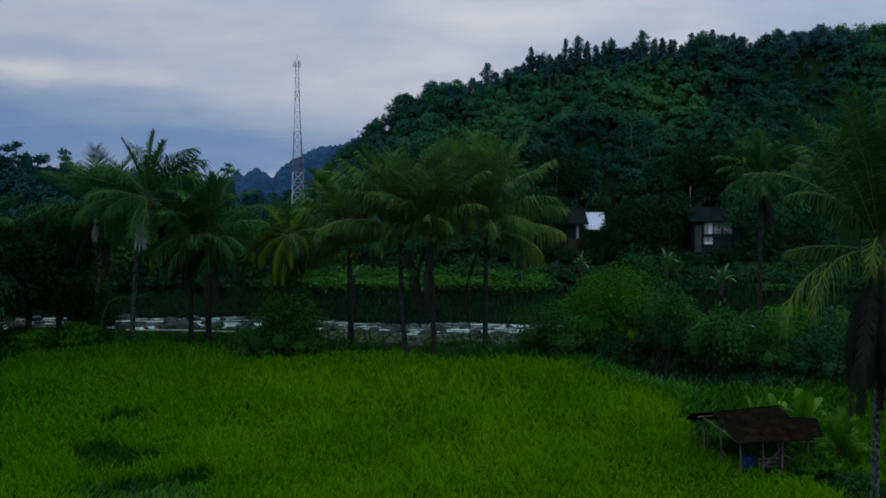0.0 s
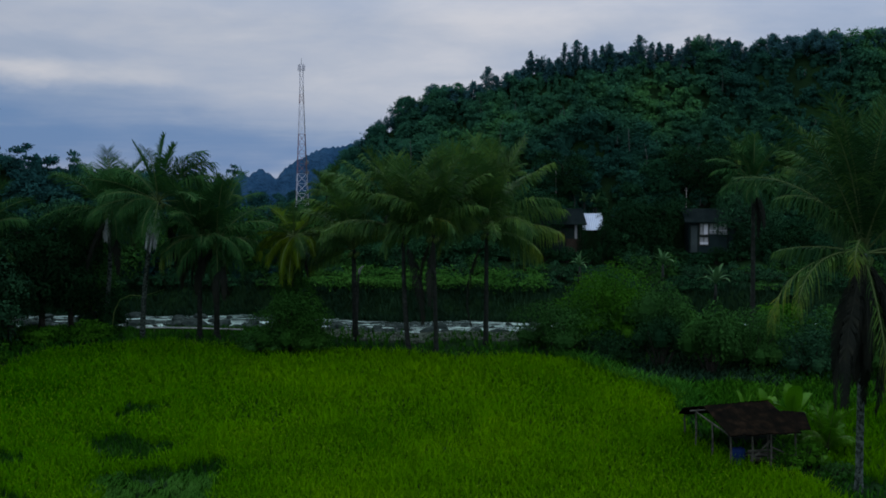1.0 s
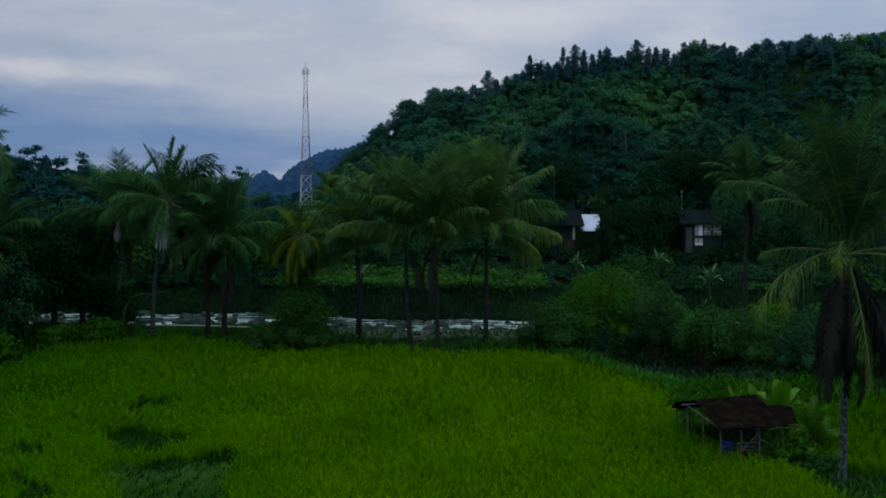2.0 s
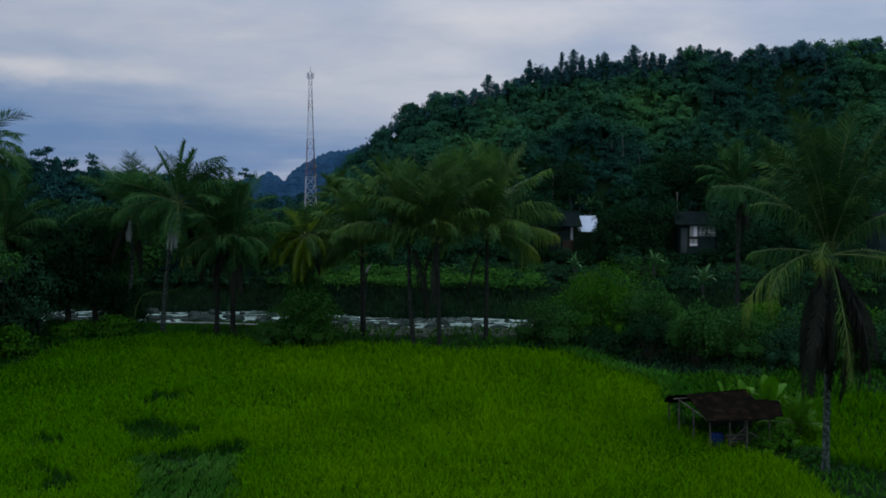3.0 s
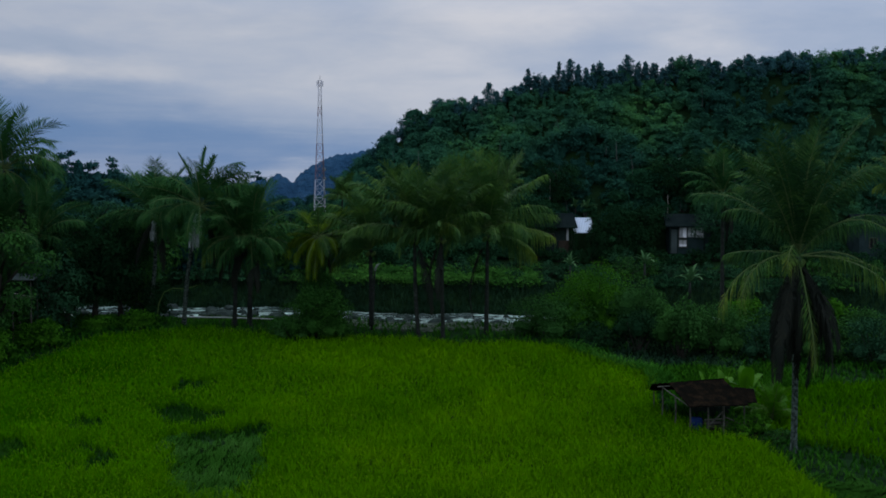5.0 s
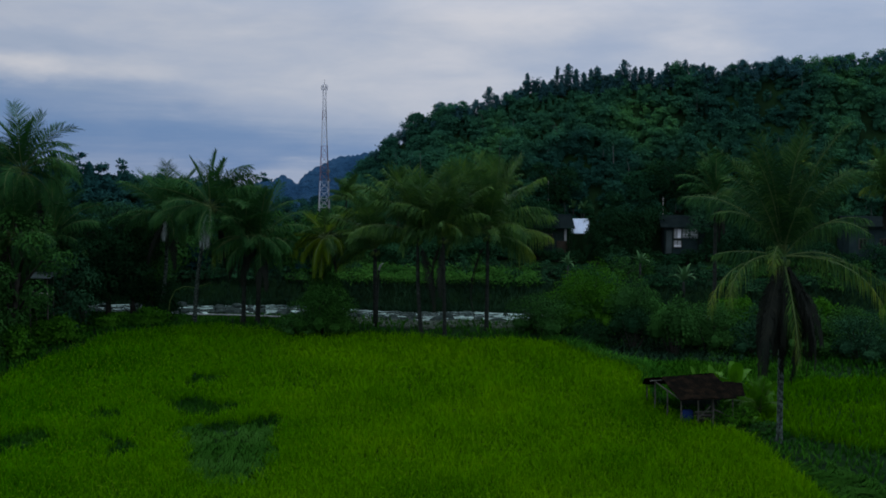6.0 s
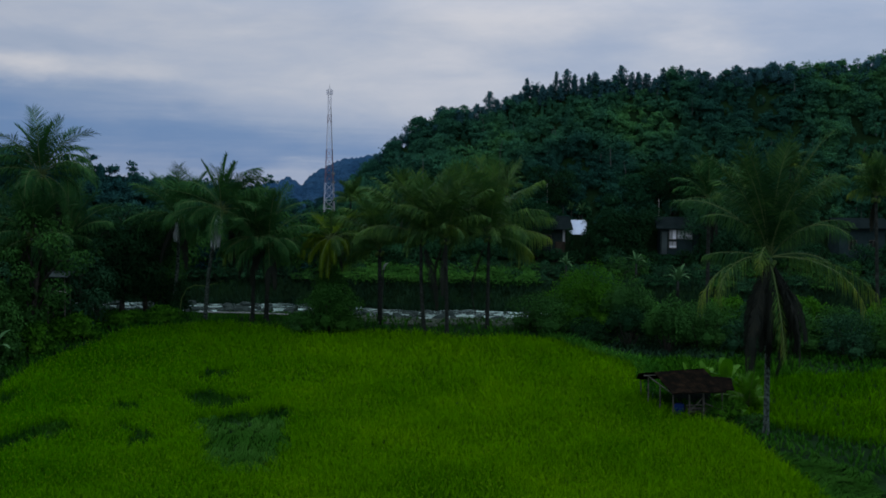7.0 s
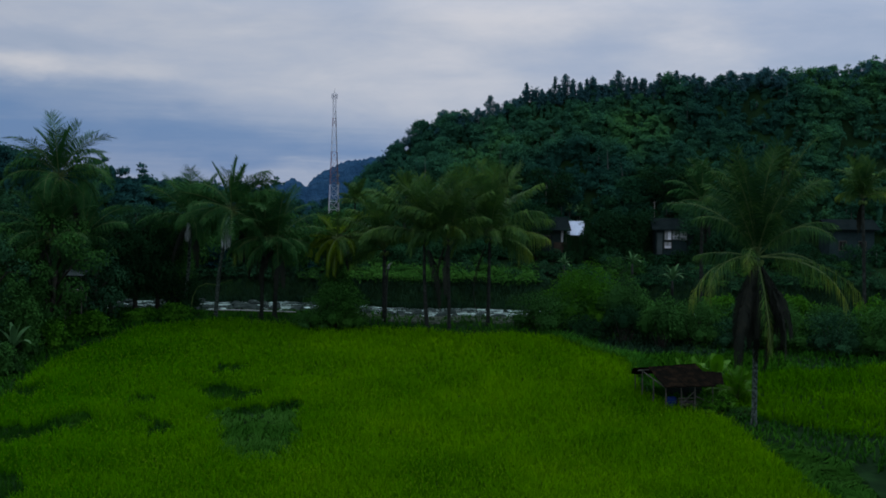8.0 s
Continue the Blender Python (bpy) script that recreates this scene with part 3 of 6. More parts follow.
rng = np.random.default_rng(3)
stand, side_field, lodged, bare = [], [], [], []
for poly, spans in ((FIELD, ((26, 40, 0.17, 0.026), (40, 52, 0.20, 0.034), (52, 70, 0.25, 0.05))), (FIELD2, ((36, 59, 0.28, 0.045),))):
    xs = [p[0] for p in poly]
    for y0, y1, step, wd in spans:
        px, py = tuft_grid(rng, min(xs), max(xs), y0, y1, step)
        keep = inside(px, py, poly)
        px, py = px[keep], py[keep]
        kind = patch_at(px, py)
        (stand if poly is FIELD else side_field).append(blades(rng, px[kind == 0], py[kind == 0], 0.56, wd * 1.3, 4, 0.75))
        sel = (kind == 1) & (rng.random(len(px)) < 0.92)
        bare.append(blades(rng, px[sel], py[sel], 0.34, wd * 1.2, 5, 0.6))
        # streaks of flattened stalks with darker gaps between them
        streak = 0.55 + 0.45 * np.sin(px * 6.3 + 1.2 * np.sin(py * 0.8)) * np.sin(px * 2.7 + 0.5 * py)
        sel = (kind == 2) & (rng.random(len(px)) < 0.25 + 0.75 * streak)
        for way, side in ((1.0, px < 10), (2.0, px >= 10)):
            lodged.append(blades(rng, px[sel & side], py[sel & side], 0.85, wd * 0.8, 10, 1.5, way))
        sel = (kind == 2) & (rng.random(len(px)) < 0.16)
        bare.append(blades(rng, px[sel], py[sel], 0.5, wd, 5, 0.4))
lx, ly = tuft_grid(rng, 16.6, 20.0, 30, 41, 0.25)
keep = patch_at(lx, ly) == 2
lodged.append(blades(rng, lx[keep], ly[keep], 0.85, 0.035, 8, 1.5, 2.0))
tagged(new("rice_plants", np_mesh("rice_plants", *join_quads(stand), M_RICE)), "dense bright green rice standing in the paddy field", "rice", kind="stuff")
tagged(new("side_field_rice", np_mesh("side_field_rice", *join_quads(side_field), M_RICE_SIDE)), "darker green rice standing in a second field", "rice", kind="stuff")
tagged(new("short_rice", np_mesh("short_rice", *join_quads(bare), M_SHORT)), "short dark green rice in sunken gaps of the field", "rice", kind="stuff")
tagged(new("lodged_rice", np_mesh("lodged_rice", *join_quads(lodged), M_LODGED)), "flattened grey-green rice lying over in the field", "rice", kind="stuff")

# seed heads over the standing rice
hx, hy = tuft_grid(rng, -28, 19, 26, 69, 0.27)
keep = inside(hx, hy, FIELD) & (patch_at(hx, hy) == 0)
hx, hy = hx[keep], hy[keep]
hp = np.stack([hx, hy, field_z(hy) + rng.uniform(0.40, 0.60, len(hx))], -1)
tagged(new("rice_panicles", np_mesh("rice_panicles", *leaf_quads(rng, hp, np.tile(np.array([[0, -0.6, 0.3]]), (len(hx), 1)), 0.15, 0.035, 1.5), M_SEED)), "pale drooping seed heads on the green rice", "rice", kind="stuff")

# tall grass on the dyke at the field's right edge
tx, ty = tuft_grid(rng, 6.5, 13.5, 54.5, 65.5, 0.26)
edge = np.interp(ty, (54.5, 57.6, 60.0, 64.2, 65.5), (12.1, 12.4, 10.8, 8.0, 6.6))
keep = (np.abs(tx - edge - 0.05) < 0.6)
v, q = blades(rng, tx[keep], ty[keep], 0.8, 0.05, 8, 0.9)
tagged(new("dyke_grass", np_mesh("dyke_grass", v, q, M_TALL)), "tall arching grass along the field dyke", "grass", kind="stuff")

# weeds along banks and dykes
gxs, gys = tuft_grid(rng, -34, 40, 26, 75, 0.42)
keep = ~inside(gxs, gys, FIELD) & ~inside(gxs, gys, FIELD2) & (gys < river_near(gxs) - 0.8) & ~((gys > river_near(gxs) - 6.5) & (gxs > -9) & (gxs < 7) & (rng.random(len(gxs)) < 0.6)) & ((patch_at(gxs, gys) == 0) | ((patch_at(gxs, gys) == 1) & (rng.random(len(gxs)) < np.where(gxs > 15, 0.8, 0.25))))
soil_strip = (gxs > 16.3) & (gxs < 26) & (gys > 38.5) & (gys < 45) & (rng.random(len(gxs)) < 0.12)
keep &= ~soil_strip & ~((gxs > 10.6) & (gxs < 17.5) & (gys > 60.0) & (gys < 68) & (rng.random(len(gxs)) < 0.93))
v, q = blades(rng, gxs[keep], gys[keep], 0.45, 0.075, 4, 0.9, 0.0, True)
tagged(new("bank_grass", np_mesh("bank_grass", v, q, M_GRASS)), "rough dark grass and weeds on the field banks", "grass", kind="stuff")

# weeds added in a dark colour to carry the shade below the bushes
wx_, wy_ = tuft_grid(rng, 10.6, 19.5, 60.0, 68, 0.34)
keep = ~inside(wx_, wy_, FIELD) & ~inside(wx_, wy_, FIELD2)
tagged(new("shade_weeds", np_mesh("shade_weeds", *blades(rng, wx_[keep], wy_[keep], 0.42, 0.09, 5, 0.9, 0.0, True), M_BANK)), "low weeds coloured dark for the shade under the overhanging bushes", "weeds", kind="stuff")

mx_, my_ = tuft_grid(rng, 12.4, 23.0, 50.5, 60.3, 0.3)
keep = ~inside(mx_, my_, FIELD) & ~inside(mx_, my_, FIELD2) & (my_ < 59.6 + 0.6 * np.sin(mx_ * 1.7))
tagged(new("meadow_grass", np_mesh("meadow_grass", *blades(rng, mx_[keep], my_[keep], 0.5, 0.06, 6, 0.9, 0.0, True), M_MEADOW)), "rough green grass behind the field hut", "grass", kind="stuff")


# ---- palms ----
def frond_mesh(rng, az, el, length, bend, mat, leaflet=0.9, pairs=42, hang=0.6, wd=0.10, tip=0.55):
    """One feather leaf from the origin: an arched midrib with two rows of hanging leaflets."""
    steps = 16
    pts, e = [Vector((0, 0, 0))], el
    side_sway = rng.normal(0, 0.16)
    for i in range(steps):
        s = (i + 0.5) / steps
        e = el - bend * s ** 1.5
        a = az + side_sway * s * s
        pts.append(pts[-1] + Vector((math.cos(a) * math.cos(e), math.sin(a) * math.cos(e), math.sin(e))) * (length / steps))
    P = np.array([tuple(p) for p in pts])
    s = np.linspace(0.16, 0.995, pairs)
    f = s * steps
    i0 = np.minimum(f.astype(int), steps - 1)
    base = P[i0] + (P[i0 + 1] - P[i0]) * (f - i0)[:, None]
    tan = (P[i0 + 1] - P[i0]) / (length / steps)
    side = np.stack([-np.sin(az + 0 * s), np.cos(az + 0 * s), 0 * s], -1)
    twist = rng.normal(0, 0.35)
    up = np.cross(tan, side)
    up = np.where(np.sum(up * np.array([-math.cos(az) * 0.6, -math.sin(az) * 0.6, 1.0]), axis=1, keepdims=True) < 0, -up, up)
    side = side * math.cos(twist) + up * math.sin(twist)
    prof = leaflet * np.minimum(1.0, 0.45 + 2.2 * (s - 0.16)) * (1 - tip * np.clip((s - 0.45) / 0.55, 0, 1) ** 1.5)
    V, Q, off = [], [], 0
    down = np.array([[0, 0, -1.0]])
    clump = 0.5 + 0.5 * np.sin(s * 31 + rng.uniform(0, 6))
    for sgn in (1, -1):
        ln = prof * rng.uniform(0.75, 1.2, pairs)
        d = sgn * side + tan * (0.55 + 0.9 * s[:, None] ** 2) + up * (0.55 * (1 - min(1.0, hang))) + rng.normal(0, 0.10, (pairs, 3))
        d /= np.linalg.norm(d, axis=1, keepdims=True)
        g = np.clip(hang * rng.uniform(0.75, 1.2, pairs) * (0.85 + 0.3 * clump), 0, 1.6)[:, None]
        m = base + (d + down * g * 0.35) * (ln * 0.42)[:, None]
        d2 = d * np.maximum(0.12, 1 - 0.75 * g) + down * g * 1.2
        d2 /= np.linalg.norm(d2, axis=1, keepdims=True)
        t = m + d2 * (ln * 0.62)[:, None]
        w = tan * (wd / 2)
        V.append(np.stack([base - w * 0.6, base + w * 0.6, m + w, m - w, t + w * 0.12, t - w * 0.12], 1).reshape(-1, 3))
        b = np.arange(pairs)[:, None] * 6 + off
        Q.append(np.concatenate([b + np.array([[0, 1, 2, 3]]), b + np.array([[3, 2, 4, 5]])]))
        off += pairs * 6
    leaves = sum(len(q) for q in Q)
    # midrib as a thin four-sided rod
    r = np.linspace(0.050, 0.012, steps + 1)[:, None]
    sd = np.array([-math.sin(az), math.cos(az), 0.0])
    ring = [P + sd * r, P + np.array([0, 0, 1.0]) * r, P - sd * r, P - np.array([0, 0, 1.0]) * r]
    R = np.stack(ring, 1).reshape(-1, 3)
    V.append(R)
    for i in range(steps):
        for k in range(4):
            a0, a1 = off + i * 4 + k, off + i * 4 + (k + 1) % 4
            Q.append(np.array([[a0, a1, a1 + 4, a0 + 4]]))
    me = np_mesh("frond", np.concatenate(V), np.concatenate(Q), mat)
    if mat not in (M_PALM_DEAD, M_PALM_PALE):
        me.materials.append(M_RIB)
        slot = np.zeros(len(me.polygons), dtype=np.int32)
        slot[leaves:] = 1
        if mat is M_PALM_OLD:
            me.materials.append(M_PALM)
            inner = np.tile(s < 0.62 + 0.1 * np.sin(np.arange(pairs) * 1.9), 4)
            slot[:leaves][inner] = 2
        me.polygons.foreach_set("material_index", slot)
    return me


def trunk_bm(base, top, r0, r1, bow=(0, 0), rings=16, sides=10):
    bm = bmesh.new()
    b, t = Vector(base), Vector(top)
    pts, rad = [], []
    for i in range(rings * 2 + 1):
        s = i / (rings * 2)
        p = b.lerp(t, s) + Vector((bow[0], bow[1], 0)) * math.sin(math.pi * s)
        pts.append(p)
        flare = 0.5 * max(0.0, 1 - s * 9) ** 2
        rad.append((r0 + (r1 - r0) * s) * (1 + flare) * (1.05 if i % 2 else 0.97))
    tube(bm, pts, rad, sides)
    return bm


def palm(base, crown, length, fronds, seed, label, old=0.15, dead=0, bow=(0, 0), r0=0.17, r1=0.11, leaflet=1.5, extra=(), nuts=True, group="coconut palms", width=0.062, bark=None, top=86, low=36, arch=66, gaps=1.35, old_mat=None, mat=None):
    """A coconut palm. extra: fronds set by hand as (azimuth, elevation, length, bend, kind)."""
    rng = np.random.default_rng(seed)
    base = (base[0], base[1], float(ground_z(base[0], base[1])) - 0.15)
    root = empty("coconut_palm", base, label, "palm tree", group)
    c = Vector(crown) - Vector(base)
    green = mat or M_PALM
    size = leaflet * length / 5
    part("trunk", trunk_bm((0, 0, 0), c, r0, r1, bow), bark or M_TRUNK, root, "ringed grey trunk", True)
    for i in range(fronds):
        f = i / max(1, fronds - 1)
        az = i * 2.39996 + rng.normal(0, 0.25)
        el = math.radians(top - (top - low) * f ** 1.3 + rng.normal(0, 8))
        ln = length * rng.uniform(0.82, 1.1) * (0.78 + 0.27 * math.sin(math.pi * min(1, f + 0.22)))
        bend = math.radians(18 + arch * f ** 0.9 + rng.normal(0, 10))
        is_old = f > 1 - old * 1.3 and rng.random() < 0.75
        me = frond_mesh(rng, az, el, ln, bend, (old_mat or M_PALM_OLD) if is_old else green, size, int((25 + 3.4 * length) * gaps), 0.12 + 0.80 * f ** 1.2, width)
        child("frond", me, root, "yellowing drooping frond" if is_old else "").location = c
    for az, el, ln, bend, kind in extra:
        me = frond_mesh(rng, math.radians(az), math.radians(el), ln, math.radians(bend), (green, M_PALM_OLD, green, M_PALM_PALE, M_YELLOW)[kind], size * (1.0, 1.0, 0.5, 0.5, 0.9)[kind], int((24 + 4 * length) * (0.7 if kind == 1 and length > 6 else gaps)), (0.75 - 0.4 * max(0.0, (el - 40) / 50), 1.15, 0.1, 1.2, 1.1)[kind], width * (1.1, 1.1, 1.45, 1.3, 1.1)[kind])
        child("frond", me, root, ("long arching frond", "yellowing arching frond", "upright young spear frond", "bleached dead frond hanging down", "yellow drooping frond")[kind]).location = c
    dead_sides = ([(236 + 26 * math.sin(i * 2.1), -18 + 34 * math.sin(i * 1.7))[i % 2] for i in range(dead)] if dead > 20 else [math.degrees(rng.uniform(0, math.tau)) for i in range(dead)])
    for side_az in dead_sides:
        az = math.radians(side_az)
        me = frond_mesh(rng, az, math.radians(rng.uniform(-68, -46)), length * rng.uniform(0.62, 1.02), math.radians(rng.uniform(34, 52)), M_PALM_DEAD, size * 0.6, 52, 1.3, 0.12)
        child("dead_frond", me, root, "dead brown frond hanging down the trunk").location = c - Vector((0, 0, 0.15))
    if nuts:
        for i in range(6):
            bm = bmesh.new()
            bmesh.ops.create_icosphere(bm, subdivisions=2, radius=0.14, matrix=Matrix.Translation(c + Vector((math.cos(i * 1.05) * 0.26, math.sin(i * 1.05) * 0.26, -0.28 - 0.1 * (i % 2)))) @ Matrix.Diagonal((0.9, 0.9, 1.2, 1)))
            part("coconut", bm, M_STEM, root, "green coconut", True)
    return root


palm((-5.7, 71.5), (-5.7, 70.0, 8.3), 4.6, 21, 11, "short coconut palm with drooping fronds beside the river", 0.1, 0, r0=0.2, r1=0.14,
     extra=((182, 55, 4.8, 60, 0), (175, 36, 4.6, 75, 0), (168, 2, 3.4, 60, 1), (186, 8, 4.0, 70, 0), (160, 74, 4.6, 30, 0)))
palm((-2.2, 68.0), (-2.5, 67.4, 9.3), 5.5, 20, 12, "coconut palm with upright green fronds at the field edge", 0.06, 1, (-0.1, 0),
     extra=((175, 66, 5.6, 35, 0), (165, 74, 5.4, 30, 0), (10, 80, 5.4, 25, 0), (182, 30, 5.0, 65, 0), (0, 42, 4.8, 80, 0)))
palm((-0.5, 67.3), (-0.7, 66.3, 9.4), 4.8, 19, 13, "slender coconut palm with arching fronds at the field edge", 0.08, 2, r0=0.15,
     extra=((184, 24, 3.6, 105, 0), (2, 68, 5.0, 50, 0)))
palm((2.55, 69.3), (2.55, 68.3, 9.5), 5.6, 19, 14, "tall coconut palm with a wide yellow-tinged crown by the river", 0.0, 1,
     extra=((-6, 18, 4.6, 46, 1), (4, 36, 5.0, 50, 0), (-25, 2, 3.8, 48, 1), (-12, -6, 3.4, 44, 1), (178, 46, 4.2, 112, 0), (190, 22, 3.6, 100, 0), (4, 62, 5.8, 38, 0), (-15, 76, 5.8, 22, 0), (170, 80, 5.6, 22, 0), (176, 66, 5.2, 55, 0)))
palm((-22.3, 73.0), (-21.5, 72.0, 10.6), 4.4, 26, 15, "coconut palm with arching dark fronds on the river bank", 0.0, 2, (0.2, 0), bark=M_TRUNK_PALE, mat=M_PALM_DARK, top=66, low=-10, arch=74,
     extra=((262, -62, 1.9, 26, 3), (230, -68, 1.6, 20, 3)))
palm((-19.2, 70.9), (-17.5, 68.5, 11.3), 4.7, 18, 16, "leaning coconut palm with an upright spear of fronds", 0.0, 1, (-0.25, 0), top=46, low=-20, arch=70, bark=M_TRUNK_PALE, mat=M_PALM_DARK,
     extra=((188, 74, 3.9, 16, 2), (10, 88, 4.1, 10, 2), (-20, 78, 3.7, 20, 2), (2, 72, 4.3, 62, 0), (8, 60, 4.2, 62, 0), (-10, 46, 4.4, 66, 0), (178, 62, 4.2, 80, 0), (195, 48, 4.4, 80, 0), (190, 10, 4.6, 60, 0), (226, -60, 2.9, 30, 3), (240, -66, 3.1, 24, 3), (214, -70, 2.7, 20, 3), (252, -72, 2.8, 18, 3)))
palm((-15.5, 70.6), (-15.0, 68.6, 9.2), 4.2, 22, 17, "coconut palm with ragged fronds above the river bank", 0.06, 3, mat=M_PALM_DARK, low=-20, arch=72)
palm((-14.5, 71.0), (-14.0, 68.8, 8.9), 4.2, 24, 18, "bushy coconut palm above the river bank", 0.0, 4, r0=0.2, mat=M_PALM_DARK, low=-20, arch=72)
palm((-30.0, 63.6), (-28.8, 62.2, 13.7), 4.8, 24, 19, "tall coconut palm with a round crown over dark trees", 0.0, 5, r0=0.2, r1=0.14, bark=M_TRUNK_PALE, mat=M_PALM_DARK, top=66, low=-30, arch=112, leaflet=1.35,
     extra=((5, 74, 4.3, 125, 0), (-5, 54, 4.5, 115, 0), (8, 34, 4.4, 100, 0), (176, 72, 4.3, 125, 0), (186, 50, 4.5, 115, 0), (172, 30, 4.2, 95, 0), (0, 86, 3.6, 24, 2), (200, 80, 3.8, 40, 2)))
palm((-29.3, 62.9), (-29.2, 61.6, 9.3), 4.4, 24, 26, "shorter coconut palm with drooping fronds under a taller one", 0.0, 4, r0=0.18, r1=0.14, bark=M_TRUNK_PALE, mat=M_PALM_DARK, low=-24, arch=80)
palm((-30.4, 73.0), (-29.4, 70.0, 9.0), 4.6, 24, 20, "coconut palm with drooping fronds among dark trees", 0.0, 3, mat=M_PALM_DARK, low=-20, arch=75)
palm((16.75, 44.2), (16.4, 43.2, 9.6), 6.4, 20, 21, "large coconut palm with a skirt of dead fronds", 0.0, 26, r0=0.155, r1=0.135, leaflet=1.05, width=0.065, bark=M_TRUNK_PALE, low=46, arch=54, gaps=1.15, mat=M_PALM_SHADE,
     extra=((190, 0, 5.4, 94, 1), (208, 8, 4.9, 104, 1), (244, 40, 3.4, 140, 1), (-5, 3, 6.7, 64, 1), (-26, 4, 6.0, 80, 1), (20, 10, 5.6, 60, 0), (176, 12, 3.3, 26, 0), (170, 58, 6.2, 70, 0), (-80, -60, 5.6, 24, 1), (14, 44, 5.6, 60, 0), (195, 70, 6.6, 36, 0), (-5, 78, 6.4, 26, 0), (20, 64, 6.2, 45, 0), (190, 84, 6.4, 16, 0)))
palm((-9.9, 70.6), (-9.4, 70.2, 9.15), 3.0, 24, 24, "short yellowing palm with drooping fronds above a bush", 0.9, 2, r0=0.14, nuts=False, old_mat=M_YELLOW, top=48, low=-45, arch=105,
     extra=((200, 10, 3.2, 95, 4), (228, -4, 3.0, 84, 4), (255, -14, 3.3, 74, 4), (282, -10, 3.0, 78, 4), (310, 12, 3.0, 92, 4), (265, -40, 3.4, 48, 4), (182, -22, 2.6, 60, 4), (240, -50, 3.2, 36, 4)))
for i, (x, y, h) in enumerate(((24.2, 94.2, 4.2), (28.3, 93.8, 4.6), (32.8, 94.6, 4.4), (5.1, 94.0, 4.0), (-4.9, 93.8, 4.4), (-9.9, 93.4, 4.2), (-18.5, 92.0, 5.0))):
    palm((x, y), (x + 0.2, y, float(ground_z(x, y)) + h), 2.4, 16, 40 + i, "small palm standing out of the hillside woods", 0.1, 1, r0=0.1, r1=0.07, nuts=False, group="hillside palms")
palm((32.2, 69), (31.4, 68.2, 12.8), 3.4, 20, 22, "coconut palm beside a grey building", 0.15, 1, r0=0.15)
palm((20.4, 74), (19.9, 72.5, 12.4), 3.3, 22, 23, "coconut palm in dense greenery near a house", 0.0, 2, mat=M_PALM_DARK, low=0, arch=80)

# ---- hillside woods ----
def leaf_tris(rng, p, out, length, width, jitter=0.8, droop=0.5):
    """Three-cornered leaf sprays at p, facing roughly out."""
    n = len(p)
    nrm = out + rng.normal(0, jitter, (n, 3)) + np.array([0, -0.1, 0.3])
    nrm /= np.linalg.norm(nrm, axis=1, keepdims=True)
    u = rng.normal(0, 1, (n, 3))
    u[:, 2] -= droop
    u -= nrm * np.sum(u * nrm, axis=1, keepdims=True)
    u /= np.linalg.norm(u, axis=1, keepdims=True) + 1e-9
    v = np.cross(nrm, u)
    ln = (length * rng.uniform(0.55, 1.45, n))[:, None]
    wd = (width * rng.uniform(0.6, 1.4, n))[:, None]
    verts = np.stack([p - u * ln * 0.4 - v * wd / 2, p - u * ln * 0.4 + v * wd / 2, p + u * ln * 0.6], axis=1).reshape(-1, 3)
    return verts, np.arange(3 * n).reshape(n, 3)


def quads_to_tris(v, q):
    return v, np.concatenate([q[:, [0, 1, 2]], q[:, [0, 2, 3]]])


def shell_points(rng, blobs, per_area, front=0.7):
    """Points over the shells of ellipsoids, fewer on undersides; sides away from the camera are thinned to fit its
    view.
    """
    b = np.asarray(blobs, dtype=float)
    area = (b[:, 3] * b[:, 4] + b[:, 3] * b[:, 5] + b[:, 4] * b[:, 5]) / 3 * 4 * np.pi
    idx = np.repeat(np.arange(len(b)), np.maximum(6, (area * per_area).astype(int)))
    n = len(idx)
    d = rng.normal(0, 1, (n, 3))
    d /= np.linalg.norm(d, axis=1, keepdims=True)
    d[(d[:, 2] < -0.1) & (rng.random(n) < 0.85), 2] *= -1
    d[(d[:, 1] > 0.1) & (rng.random(n) < front), 1] *= -1
    r = rng.uniform(0.5, 1.36, n)[:, None] + 0.12 * np.sin(d[:, :1] * 8 + d[:, 2:] * 6 + idx[:, None])
    return b[idx, :3] + d * b[idx, 3:] * r, d


